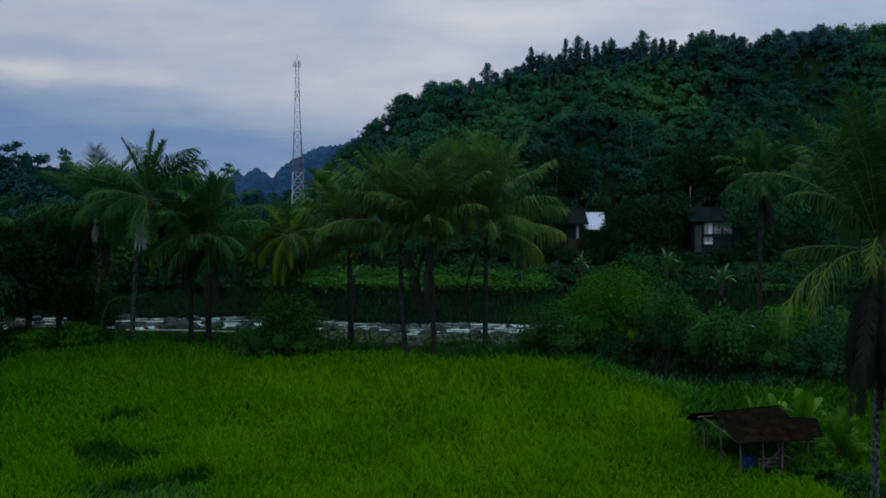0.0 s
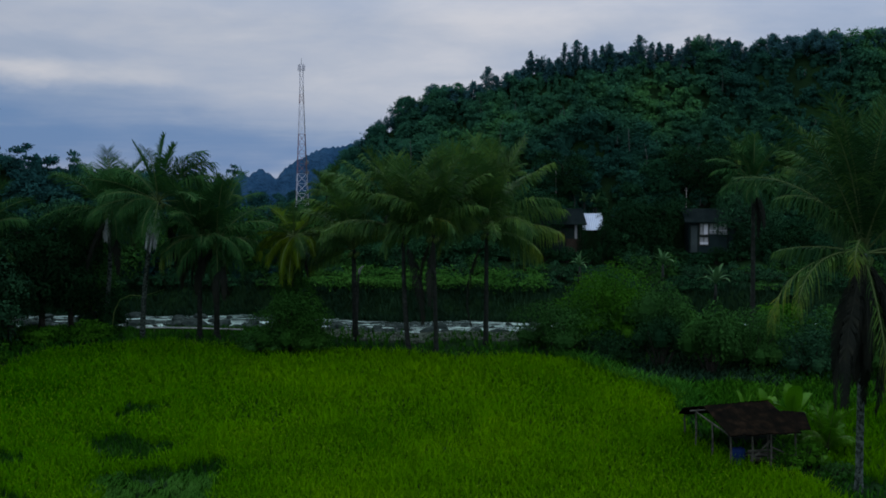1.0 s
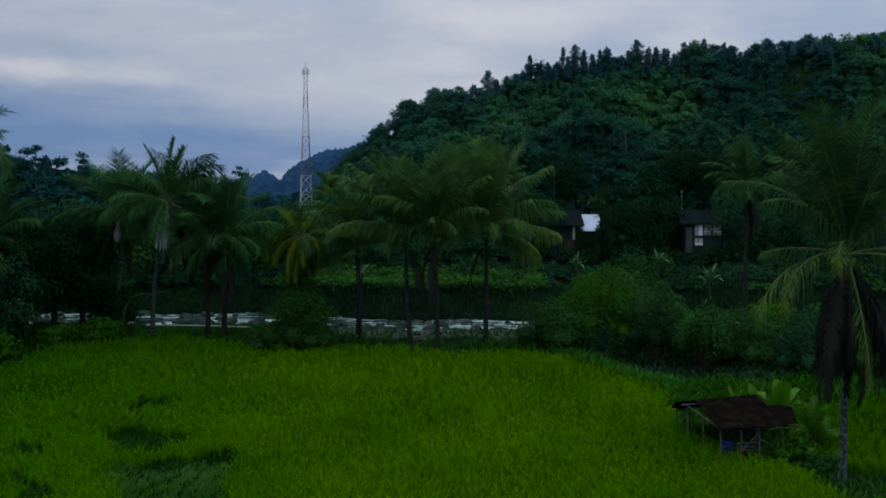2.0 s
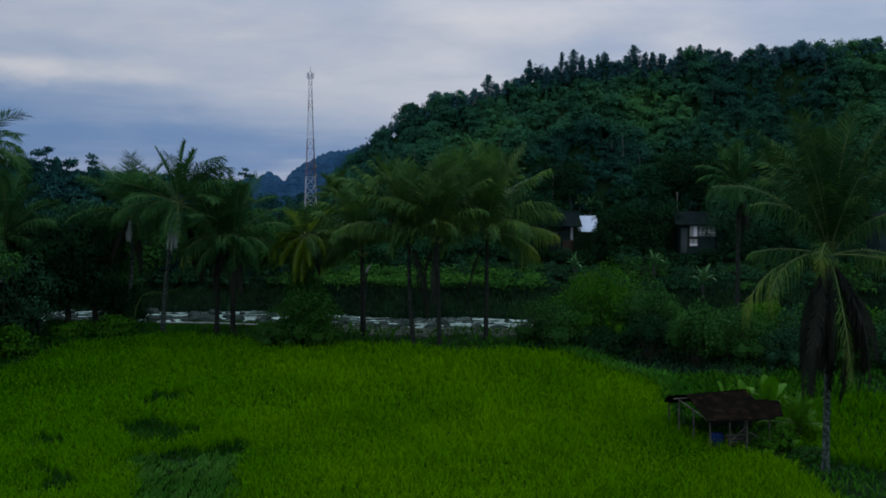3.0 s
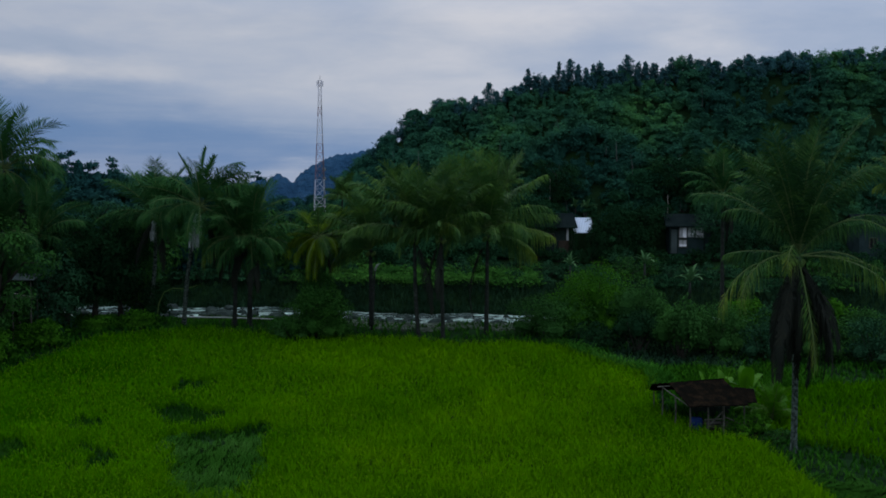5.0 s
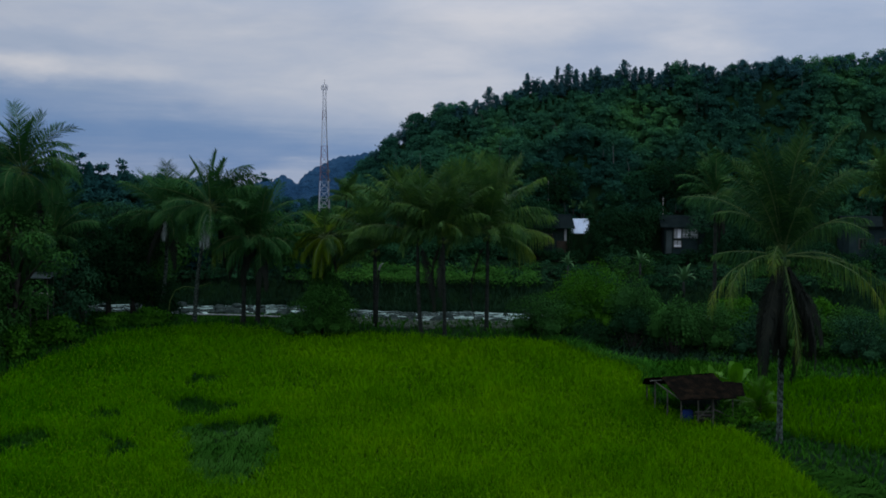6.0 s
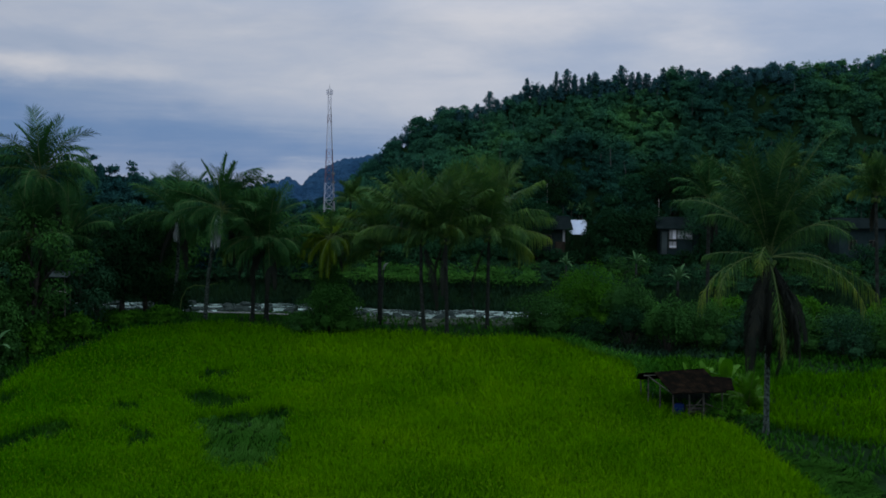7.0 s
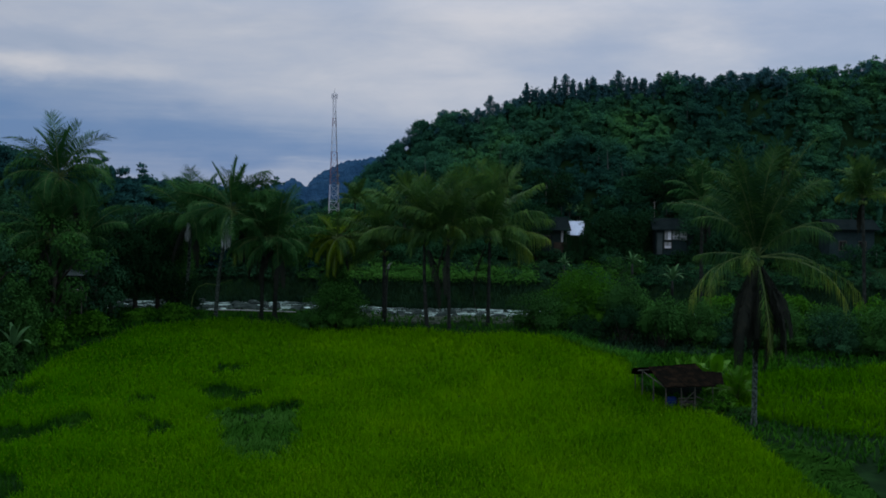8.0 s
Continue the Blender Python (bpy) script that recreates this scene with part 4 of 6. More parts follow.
def forest(name, label, region, count, seed, size, mat, per_area=26, leaf=0.25, tall=1.0, trunks=0):
    """Woods on a slope: uneven many-lobed crowns, leaves kept where they show from above or from the camera's side."""
    rng = np.random.default_rng(seed)
    x0, x1, t0, t1 = region
    x = rng.uniform(x0, x1, count)
    t = rng.uniform(t0, t1, count)
    y = 89 + (ridge_y(x) - 89) * t
    clear = (y < 94) & (((x > 6.5) & (x < 14)) | ((x > 17.8) & (x < 24)) | ((x > 31.5) & (x < 40)))
    x, y = x[~clear], y[~clear]
    z = ground_z(x, y)
    lobes, hearts, boles = [], [], []
    for a, b, c in zip(x, y, z):
        stand = 1 + 0.6 * noise.noise(Vector((a * 0.14, b * 0.2, 4.0)))
        r = size * stand * rng.choice((0.5, 0.75, 1.0, 1.4), p=(0.28, 0.36, 0.26, 0.10))
        h = r * rng.uniform(0.9, 1.5) * tall
        form = rng.random()
        if form < 0.22:
            r, h = r * 0.62, h * 1.45
        elif form > 0.86:
            r, h = r * 1.35, h * 0.7
        lean = rng.normal(0, 0.2, 2) * r
        hearts.append((a, b + r * 0.15, c + h * 0.4, r * 0.62, r * 0.62, h * 0.62))
        for k in range(5):
            an, up = rng.uniform(0, math.tau), rng.uniform(0.25, 1.25)
            out = r * rng.uniform(0.25, 0.85) * (1.15 - 0.5 * up)
            q = r * rng.uniform(0.30, 0.58)
            lobes.append((a + lean[0] * up + math.cos(an) * out, b + lean[1] * up + math.sin(an) * out, c + h * up, q, q, q * rng.uniform(0.6, 1.1)))
        if rng.random() < trunks:
            boles.append((a + lean[0], b - r * 0.9, c, h * rng.uniform(1.0, 1.5), 0.035 * rng.uniform(0.7, 1.3)))
    lo = np.array(lobes)
    # height of the canopy on a coarse grid
    step = 0.45
    gx0, gy0 = lo[:, 0].min() - 3, lo[:, 1].min() - 3
    grid = np.full((int((lo[:, 0].max() + 3 - gx0) / step) + 2, int((lo[:, 1].max() + 3 - gy0) / step) + 2), -50.0)
    for dx in (-0.6, 0.0, 0.6):
        for dy in (-0.6, 0.0, 0.6):
            i, j = ((lo[:, 0] + dx * lo[:, 3] - gx0) / step).astype(int), ((lo[:, 1] + dy * lo[:, 3] - gy0) / step).astype(int)
            np.maximum.at(grid, (i, j), lo[:, 2] + lo[:, 5] * (0.9 if dx == dy == 0 else 0.5))
    p, d = shell_points(rng, lobes, per_area)
    i, j = ((p[:, 0] - gx0) / step).astype(int), ((p[:, 1] - gy0) / step).astype(int)
    shut = np.minimum(grid[i, j], grid[i, np.maximum(0, j - 2)])
    keep = p[:, 2] > shut - 0.35
    v, q = join_quads([leaf_tris(rng, p[keep], d[keep], leaf, leaf * 0.62), quads_to_tris(*blob_cores(rng, hearts, 0.95))])
    ob = tagged(new(name, np_mesh(name, v, q, mat)), label, "forest", kind="stuff")
    if boles:
        bm = bmesh.new()
        for a, b, c, h, r in boles:
            tube(bm, [(a, b, c), (a + rng.normal(0, 0.06), b, c + h * 0.6), (a + rng.normal(0, 0.12), b, c + h)], [r, r * 0.8, r * 0.4], 4)
        tagged(new(name + "_trunks", bm_mesh(name + "_trunks", bm, M_BOLE)), "thin pale tree trunks showing between the crowns", "tree trunks", kind="stuff")
    return ob


forest("hill_forest", "dense dark green forest covering the steep hill", (-13, 56, 0.34, 1.0), 2300, 31, 0.80, M_FOREST, 42, 0.235, 1.0, 0.05)
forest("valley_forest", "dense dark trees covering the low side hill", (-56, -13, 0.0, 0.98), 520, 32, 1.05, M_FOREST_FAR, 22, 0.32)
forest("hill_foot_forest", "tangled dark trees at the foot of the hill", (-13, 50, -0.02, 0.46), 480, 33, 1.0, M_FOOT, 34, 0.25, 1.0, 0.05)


# ---- trees and bushes ----
def tree(at, height, spread, seed, label, mat=M_TREE, trunk=0.4, leaf=0.3, per_area=16, lobes=9, name="tree", group="", slim=1.0, z0=None, solid=False):
    """A trunk with limbs and a crown of leaf clumps."""
    rng = np.random.default_rng(seed)
    z = float(ground_z(*at)) - 0.1 if z0 is None else z0
    root = empty(name, (at[0], at[1], z), label, "tree" if name == "tree" else "bush", group)
    bm = bmesh.new()
    lean = Vector((rng.normal(0, 0.05), rng.normal(0, 0.05), 1)) * height
    r = 0.02 * height + 0.03
    tube(bm, [lean * s for s in (0, 0.25, 0.5, 0.75, 0.9)], [r * 1.4, r, r * 0.8, r * 0.5, r * 0.2], 7)
    blobs = []
    for i in range(lobes):
        s = trunk + (1 - trunk) * (i + rng.uniform(0.2, 0.8)) / lobes
        an = i * 2.4 + rng.normal(0, 0.3)
        out = spread * 0.55 * math.sin(math.pi * min(1, (1 - s) / (1 - trunk) * 0.8 + 0.18)) * rng.uniform(0.6, 1.1)
        c = lean * s + Vector((math.cos(an) * out, math.sin(an) * out, 0))
        tube(bm, [lean * max(0.1, s - 0.22), c.lerp(lean * s, 0.4), c], [r * 0.5, r * 0.3, r * 0.12], 5)
        b = spread * rng.uniform(0.24, 0.42)
        blobs.append((*c, b, b, b * rng.uniform(0.6, 0.95) * slim))
    part("trunk", bm, M_BARK, root, "", True)
    v, q = blob_leaves(rng, blobs, per_area, leaf, leaf * 0.5)
    if solid:
        v, q = join_quads([(v, q), blob_cores(rng, blobs, 0.8)])
    child("crown", np_mesh("crown", v, q, mat), root)
    return root


def ridge_tree(at, height, spread, seed, label, mat, form, group):
    """A tree on the skyline: a thin trunk with leafy branches, ragged at the edge and open between them."""
    rng = np.random.default_rng(seed)
    root = empty("tree", (at[0], at[1], float(ground_z(*at)) - 0.1), label, "tree", group)
    bm, pts, outs = bmesh.new(), [], []
    lean = rng.normal(0, 0.05, 2)
    top = Vector((lean[0] * height, lean[1] * height, height))
    branches = {"plume": 11, "slim": 24, "round": 26}[form]
    if form != "plume":
        tube(bm, [(0, 0, 0), top * 0.5, top], [0.055, 0.04, 0.01], 6)
    for k in range(branches):
        f = (k + rng.uniform(0.1, 0.9)) / branches
        an = k * 2.4 + rng.normal(0, 0.4)
        way = np.array([math.cos(an), math.sin(an), 0.0])
        if form == "plume":
            # bamboo: a cane that rises and bows over at its tip
            reach, h = spread * rng.uniform(0.2, 0.6), height * rng.uniform(0.7, 1.15)
            line = [way * reach * g ** 2.2 + np.array([0, 0, h * (g - 0.9 * max(0.0, g - 0.62) ** 1.25)]) for g in np.linspace(0, 1, 8)]
            tube(bm, [tuple(p) for p in line], [0.03, 0.028, 0.026, 0.022, 0.018, 0.013, 0.009, 0.005], 4)
            count, sway, first = 90, 0.11, 0.25
        else:
            s = 0.24 + 0.74 * f
            wide = (1 - f) ** 0.7 + 0.12 if form == "slim" else math.sin(math.pi * min(1.0, 0.16 + 0.8 * f)) ** 0.8 + 0.08
            out = spread * 0.5 * wide * rng.uniform(0.55, 1.2)
            start = np.array(top) * s
            line = [start + way * out * g + np.array([0, 0, out * (0.45 * g - 0.55 * g * g)]) for g in np.linspace(0, 1, 5)]
            tube(bm, [tuple(line[0]), tuple(line[2]), tuple(line[4])], [0.016, 0.01, 0.004], 4)
            count, sway, first = int(16 + 46 * out), 0.05 + 0.07 * out, 0.1
        g = rng.uniform(first, 1.0, count) * (len(line) - 1)
        i0 = np.minimum(g.astype(int), len(line) - 2)
        L = np.array(line)
        pts.append(L[i0] + (L[i0 + 1] - L[i0]) * (g - i0)[:, None] + rng.normal(0, sway, (count, 3)))
        outs.append(np.tile(way + np.array([0, 0, 0.5]), (count, 1)))
    part("trunk", bm, M_BARK, root, "", True)
    child("crown", np_mesh("crown", *leaf_tris(rng, np.concatenate(pts), np.concatenate(outs), 0.18, 0.10, 0.9, 0.9), mat), root)
    return root


def bush(at, height, spread, seed, label, mat=M_BUSH, leaf=0.19, per_area=24, name="bush", group="", lobes=10, z0=None, droop=0.3, skirt=True):
    rng = np.random.default_rng(seed)
    z = float(ground_z(*at)) - 0.1 if z0 is None else z0
    root = empty(name, (at[0], at[1], z), label, "bush", group)
    bm, blobs = bmesh.new(), []
    for i in range(lobes):
        an, rr = i * 2.4 + rng.normal(0, 0.3), spread * 0.5 * math.sqrt((i + 0.4) / lobes) * 0.8
        h = height * (0.78 - 0.45 * (rr / (spread * 0.5)) ** 2) * rng.uniform(0.75, 1.1)
        c = Vector((math.cos(an) * rr, math.sin(an) * rr, h))
        tube(bm, [(c.x * 0.2, c.y * 0.2, 0), (c.x * 0.6, c.y * 0.6, h * 0.55), tuple(c)], [0.05, 0.035, 0.012], 5)
        b = spread * rng.uniform(0.17, 0.27)
        blobs.append((*c, b, b, height * rng.uniform(0.2, 0.34)))
        if skirt:
            blobs.append((c.x * 1.05, c.y * 1.05, h * 0.45, b * 0.9, b * 0.9, h * 0.4))
    part("branchwork", bm, M_BARK, root)
    v, q = join_quads([blob_leaves(rng, blobs, per_area, leaf, leaf * 0.55, droop, 0.5, 0.6), blob_cores(rng, blobs[1::2], 0.55 if skirt else 0.7)])
    child("foliage", np_mesh("foliage", v, q, mat), root)
    return root


rr = np.random.default_rng(5)
# trees standing out on the skyline
SKYLINE = ((-10.1, 2.0, 1.6), (-8.6, 2.4, 1.7), (-7.2, 2.0, 1.6), (-5.4, 2.3, 1.8), (-4.3, 2.8, 1.8), (-2.7, 2.3, 2.0), (-1.0, 2.8, 1.8), (0.6, 2.2, 2.0), (2.3, 2.2, 1.7),
                               (3.8, 2.7, 1.7), (5.6, 2.3, 1.8), (7.1, 2.5, 1.2), (7.9, 3.1, 1.2), (8.6, 2.6, 1.1), (9.4, 2.7, 1.2), (10.6, 3.3, 1.0), (11.2, 2.7, 1.0), (11.9, 3.2, 1.0), (12.7, 2.7, 1.2), (13.5, 2.8, 1.2), (14.2, 2.7, 1.0), (14.8, 3.4, 1.1), (15.5, 2.7, 1.1), (16.2, 2.9, 1.3), (17.0, 2.8, 1.2),
                               (17.8, 2.8, 1.2), (18.6, 3.1, 1.2), (19.4, 2.8, 1.2), (20.2, 2.6, 1.2), (21.0, 2.7, 1.2), (21.8, 2.8, 1.2), (22.7, 2.8, 1.3), (23.6, 3.2, 1.5), (24.7, 3.1, 1.5), (25.7, 2.8, 1.3), (26.9, 2.3, 1.6), (28.4, 2.1, 2.0), (29.9, 2.8, 2.1),
                               (31.6, 2.1, 2.0), (33.2, 2.8, 2.3), (35.2, 2.0, 2.0), (37.1, 2.2, 2.0), (39.0, 2.4, 2.0), (40.9, 2.2, 2.0), (42.8, 2.8, 2.3), (45.3, 2.5, 2.1), (48.0, 2.6, 2.1))
for i, (x, h, s) in enumerate(SKYLINE + tuple((x + 0.5 * s, h * 0.86, s * 0.9) for x, h, s in SKYLINE)):
    form = "plume" if x < -1 or i % 9 == 4 else "slim" if 4 < x < 27 and i % 4 != 1 else "round"
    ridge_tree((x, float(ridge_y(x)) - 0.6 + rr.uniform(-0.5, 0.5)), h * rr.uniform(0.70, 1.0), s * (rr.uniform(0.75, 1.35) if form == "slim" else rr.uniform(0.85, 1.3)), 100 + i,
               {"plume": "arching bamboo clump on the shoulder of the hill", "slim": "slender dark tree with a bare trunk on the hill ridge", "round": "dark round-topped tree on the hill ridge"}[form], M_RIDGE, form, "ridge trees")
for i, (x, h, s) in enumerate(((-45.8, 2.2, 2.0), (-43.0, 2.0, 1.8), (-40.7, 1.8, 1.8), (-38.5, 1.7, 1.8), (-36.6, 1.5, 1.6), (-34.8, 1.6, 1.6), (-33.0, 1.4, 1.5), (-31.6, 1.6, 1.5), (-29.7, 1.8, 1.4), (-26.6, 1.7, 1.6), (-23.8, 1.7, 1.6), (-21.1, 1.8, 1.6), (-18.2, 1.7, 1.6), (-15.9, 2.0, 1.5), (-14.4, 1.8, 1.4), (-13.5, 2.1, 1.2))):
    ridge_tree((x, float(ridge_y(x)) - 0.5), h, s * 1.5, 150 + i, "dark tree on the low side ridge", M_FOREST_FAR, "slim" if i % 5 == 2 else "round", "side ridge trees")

# dark trees round the river bend
for i, (x, y, h, s) in enumerate(((-33, 70, 7.5, 4.5), (-31.5, 75.5, 6.0, 3.0), (-27.6, 88.0, 6.2, 3.4), (-30, 88.6, 6.0, 3.4), (-34, 64, 7.0, 4.2), (-36, 60, 8.0, 4.5), (-24.6, 88.5, 5, 4), (-20, 90, 5, 4), (-16, 89.5, 5, 3.6), (-11.5, 90, 4.6, 3.6))):
    tree((x, y), h, s, 200 + i, "dense dark tree on the river bank", M_TREE if i in (0, 4, 5, 6, 7, 8, 9) else M_DARK, 0.18, 0.3, 18, 11, group="dark bank trees")

# dense trees over the river between the palms
for i, (x, y, h, s_) in enumerate(((-25.8, 71.5, 7.4, 4.6), (-24.2, 72.5, 6.6, 3.8), (-27.6, 71.0, 7.0, 4.2))):
    tree((x, y), h, s_, 270 + i, "broad dark tree overhanging the river", M_DEEP, 0.30, 0.24, 30, 14, group="dark bank trees")

# trees at the foot of the tower
for i, (x, y, h, s_) in enumerate(((-12.9, 94.0, 3.0, 2.4), (-11.3, 94.2, 2.6, 2.2), (-14.6, 93.6, 2.8, 2.4))):
    tree((x, y), h, s_, 260 + i, "small dark tree at the foot of the tower", M_DARK, 0.2, 0.2, 30, 10, group="tower trees")

# trees shading the houses
for i, (x, y, h, s_) in enumerate(((7.4, 90.4, 4.6, 3.4), (24.4, 89.8, 4.8, 3.8), (15.2, 91.6, 3.8, 3.4), (21.6, 94.6, 4.6, 4.4), (10.0, 94.6, 4.4, 4.4), (17.0, 92.2, 3.8, 3.8))):
    tree((x, y), h, s_, 240 + i, "dense dark tree leaning over a house roof", M_DARK if i == 1 else M_DEEP, 0.30, 0.20, 30, 13, group="house trees", slim=0.85)

# bushes between field and river
bush((-9.2, 67.4), 4.0, 4.8, 301, "large rounded dark green bush at the field edge", M_GROVE, 0.16, 28, lobes=14)
bush((-10.8, 67.2), 1.9, 3.4, 302, "low rounded dark green bush at the field edge", M_TREE, 0.16)
bush((7.4, 68.0), 3.5, 6.0, 303, "broad green bush at the field edge", M_TREE, 0.16)
bush((10.1, 68.6), 5.1, 5.6, 304, "tall rounded light green bush", M_BUSH, 0.16, 28, lobes=14)
bush((12.9, 66.4), 4.4, 4.6, 305, "broad dark green bush shading the field", M_TREE, 0.16, 26, lobes=12, skirt=False)
bush((9.8, 65.6), 2.0, 3.4, 306, "low dark bush at the field edge", M_DEEP, 0.16)
bush((15.0, 62.6), 4.0, 3.4, 307, "rounded shrub with glossy green leaves", M_TREE, 0.22, 26, lobes=12, skirt=False)
bush((12.4, 63.6), 3.4, 3.2, 308, "dark overhanging bush at the field edge", M_DEEP, 0.16, 24, skirt=False)
bush((17.6, 63.5), 4.0, 4.0, 309, "dark green bush beyond the hut", M_TREE, 0.16)
bush((20.4, 62.0), 3.6, 4.0, 310, "dark green bush beyond the hut", M_DARK, 0.16)
bush((23.6, 62.6), 3.8, 4.4, 311, "dark green bush beside the second field", M_TREE, 0.16)
bush((27.2, 61.5), 3.6, 4.2, 312, "dark green bush beside the second field", M_DARK, 0.16)
bush((30.5, 61.0), 3.9, 4.4, 313, "dark green bush beside the second field", M_TREE, 0.16)
bush((34.5, 61.5), 4.2, 4.6, 314, "dark green bush beside the second field", M_TREE, 0.16)
bush((15.5, 47.3), 1.2, 1.9, 321, "low weedy green bush beside the hut", M_BUSH, 0.13)
bush((14.7, 46.9), 0.95, 1.7, 323, "green weeds crowding the side of the hut", M_BUSH, 0.13)
bush((16.6, 45.9), 0.8, 1.6, 322, "low dark weedy bush beside the palm", M_TREE, 0.13)
bush((-9.5, 70.4), 4.6, 2.8, 320, "leafy green shrub under a short yellowing palm", M_GROVE, 0.22, 22, droop=1.0)
# bank growth at the left of the field
for i, (x, y, h, s, m) in enumerate(((-30.2, 56.5, 5.8, 3.6, M_TREE), (-31.6, 52.5, 6.4, 4.2, M_DEEP), (-29.6, 53.2, 2.2, 2.6, M_TREE), (-31.5, 59.5, 5.2, 4.0, M_TREE), (-28.6, 60.0, 2.4, 2.8, M_BUSH), (-27.2, 64.5, 2.2, 3.2, M_BUSH),
                                     (-25.0, 70.0, 1.2, 3.0, M_BUSH), (-22.3, 70.4, 1.5, 2.6, M_BUSH), (-29.6, 67.4, 3.2, 4.0, M_TREE), (-30.6, 47.5, 2.8, 3.4, M_TREE), (-30.5, 42, 2.2, 3.4, M_TREE), (-30.5, 36, 2, 3.4, M_TREE))):
    bush((x, y), h, s, 330 + i, ("leafy green bush at the field side" if m is M_BUSH else "dark shaded bush at the field side"), m, 0.24, group="field side bushes")

# shrubs on the far bank and up to the houses
k = 0
for x in np.arange(-34, 40, 1.9):
    for row in range(4):
        y = float(river_far(x)) + 1.6 + row * 2.1 + rr.uniform(-0.6, 0.6)
        if y > 92 or (row < 2 and -10.5 < x < 6.5):
            continue
        if (7 < x < 13.5 or 18 < x < 23.5 or 32 < x < 40) and y > 88.2:
            continue
        h = rr.uniform(0.9, 2.0) * (1.0 if row else 0.75) * (1.35 if x < -12 else 1.0)
        if (6.5 < x < 14 or 17.5 < x < 24) and row > 1:
            h *= 0.4
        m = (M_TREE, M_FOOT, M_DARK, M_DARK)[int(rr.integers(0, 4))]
        bush((x + rr.uniform(-0.6, 0.6), y), h, rr.uniform(1.8, 3.0), 400 + k, "tangled green shrub on the far river bank" if m is not M_DARK else "dark shrub on the far river bank", m, 0.21, 15, group="far bank shrubs", lobes=6)
        k += 1

# overhanging growth on the far bank's face, coloured dark for the shade there
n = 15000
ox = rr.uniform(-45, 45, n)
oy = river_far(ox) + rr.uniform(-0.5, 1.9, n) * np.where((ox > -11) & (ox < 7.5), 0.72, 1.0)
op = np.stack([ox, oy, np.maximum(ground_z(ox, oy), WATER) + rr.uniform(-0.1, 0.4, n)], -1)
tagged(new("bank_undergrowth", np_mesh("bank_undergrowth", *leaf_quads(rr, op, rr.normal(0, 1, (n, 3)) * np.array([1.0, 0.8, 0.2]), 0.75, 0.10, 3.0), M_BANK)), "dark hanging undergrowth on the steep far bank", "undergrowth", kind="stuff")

# thicket between the near field and the river, beyond the second field
for i in range(16):
    x = 13 + i * 1.9
    bush((x, 67.5 + rr.uniform(-1.2, 1.2)), rr.uniform(2.0, 3.4), rr.uniform(3.0, 4.0), 360 + i, "dense green bush in the thicket above the river", (M_TREE, M_BUSH, M_TREE)[i % 3], 0.24, 22, group="thicket bushes", lobes=8)
for i, (x, y, h, s_) in enumerate(((-33.5, 66.5, 9.5, 4.5), (-31.5, 61.5, 8.0, 4.0), (-27.6, 66.8, 5.5, 3.6), (-32, 74, 8.5, 4.6), (-29.3, 74.5, 8.0, 3.6), (-24.0, 75.0, 7.4, 3.4), (-36.5, 69, 10, 5), (-29.2, 60.6, 9.2, 3.8), (-32.6, 57.5, 8.5, 4.2))):
    tree((x, y), h, s_, 220 + i, "tall dense dark green tree on the river bank", M_TREE if i % 2 else M_DARK, 0.12, 0.28, 18, 13, group="dark bank trees")

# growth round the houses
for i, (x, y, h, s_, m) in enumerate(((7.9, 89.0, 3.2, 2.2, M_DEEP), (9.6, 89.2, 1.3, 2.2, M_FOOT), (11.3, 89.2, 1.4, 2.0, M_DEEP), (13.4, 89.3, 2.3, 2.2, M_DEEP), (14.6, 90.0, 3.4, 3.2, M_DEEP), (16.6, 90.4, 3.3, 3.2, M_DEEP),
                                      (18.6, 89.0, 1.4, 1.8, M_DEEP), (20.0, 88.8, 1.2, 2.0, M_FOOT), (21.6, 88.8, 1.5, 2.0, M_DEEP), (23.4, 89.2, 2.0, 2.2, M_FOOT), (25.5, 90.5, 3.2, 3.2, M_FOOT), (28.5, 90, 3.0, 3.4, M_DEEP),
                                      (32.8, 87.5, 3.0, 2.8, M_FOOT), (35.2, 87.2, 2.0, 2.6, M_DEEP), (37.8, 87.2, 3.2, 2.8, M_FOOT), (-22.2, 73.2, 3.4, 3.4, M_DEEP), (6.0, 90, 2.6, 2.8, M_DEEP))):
    bush((x, y), h, s_, 380 + i, "shrub growing in front of the houses" if h < 2.3 else "round dark shrub between the houses", m, 0.2, 24, group="house shrubs", lobes=7)

# garden rows on the far bank terrace
gxs, gys = [], []
v_all = []
for row in range(5):
    n = 130
    gx_ = np.linspace(-11, 7.5, n) + rr.normal(0, 0.05, n)
    gy_ = river_far(gx_) + 1.25 + row * 0.72 + rr.normal(0, 0.08, n)
    tall = 0.30 + 0.22 * (0.5 + 0.5 * np.sin(gx_ * 0.9 + row * 1.7)) + rr.uniform(0, 0.15, n)
    p = np.stack([np.repeat(gx_, 14), np.repeat(gy_, 14), np.repeat(ground_z(gx_, gy_), 14)], -1) + rr.normal(0, 0.18, (n * 14, 3))
    p[:, 2] += np.repeat(tall, 14)
    v_all.append(leaf_quads(rr, p, np.tile(np.array([[0, -0.3, 0.8]]), (n * 14, 1)), 0.28, 0.13, 0.2))
tagged(new("garden_crop", np_mesh("garden_crop", *join_quads(v_all), M_GARDEN)), "bright green vegetable rows on the far bank", "crop", kind="stuff")
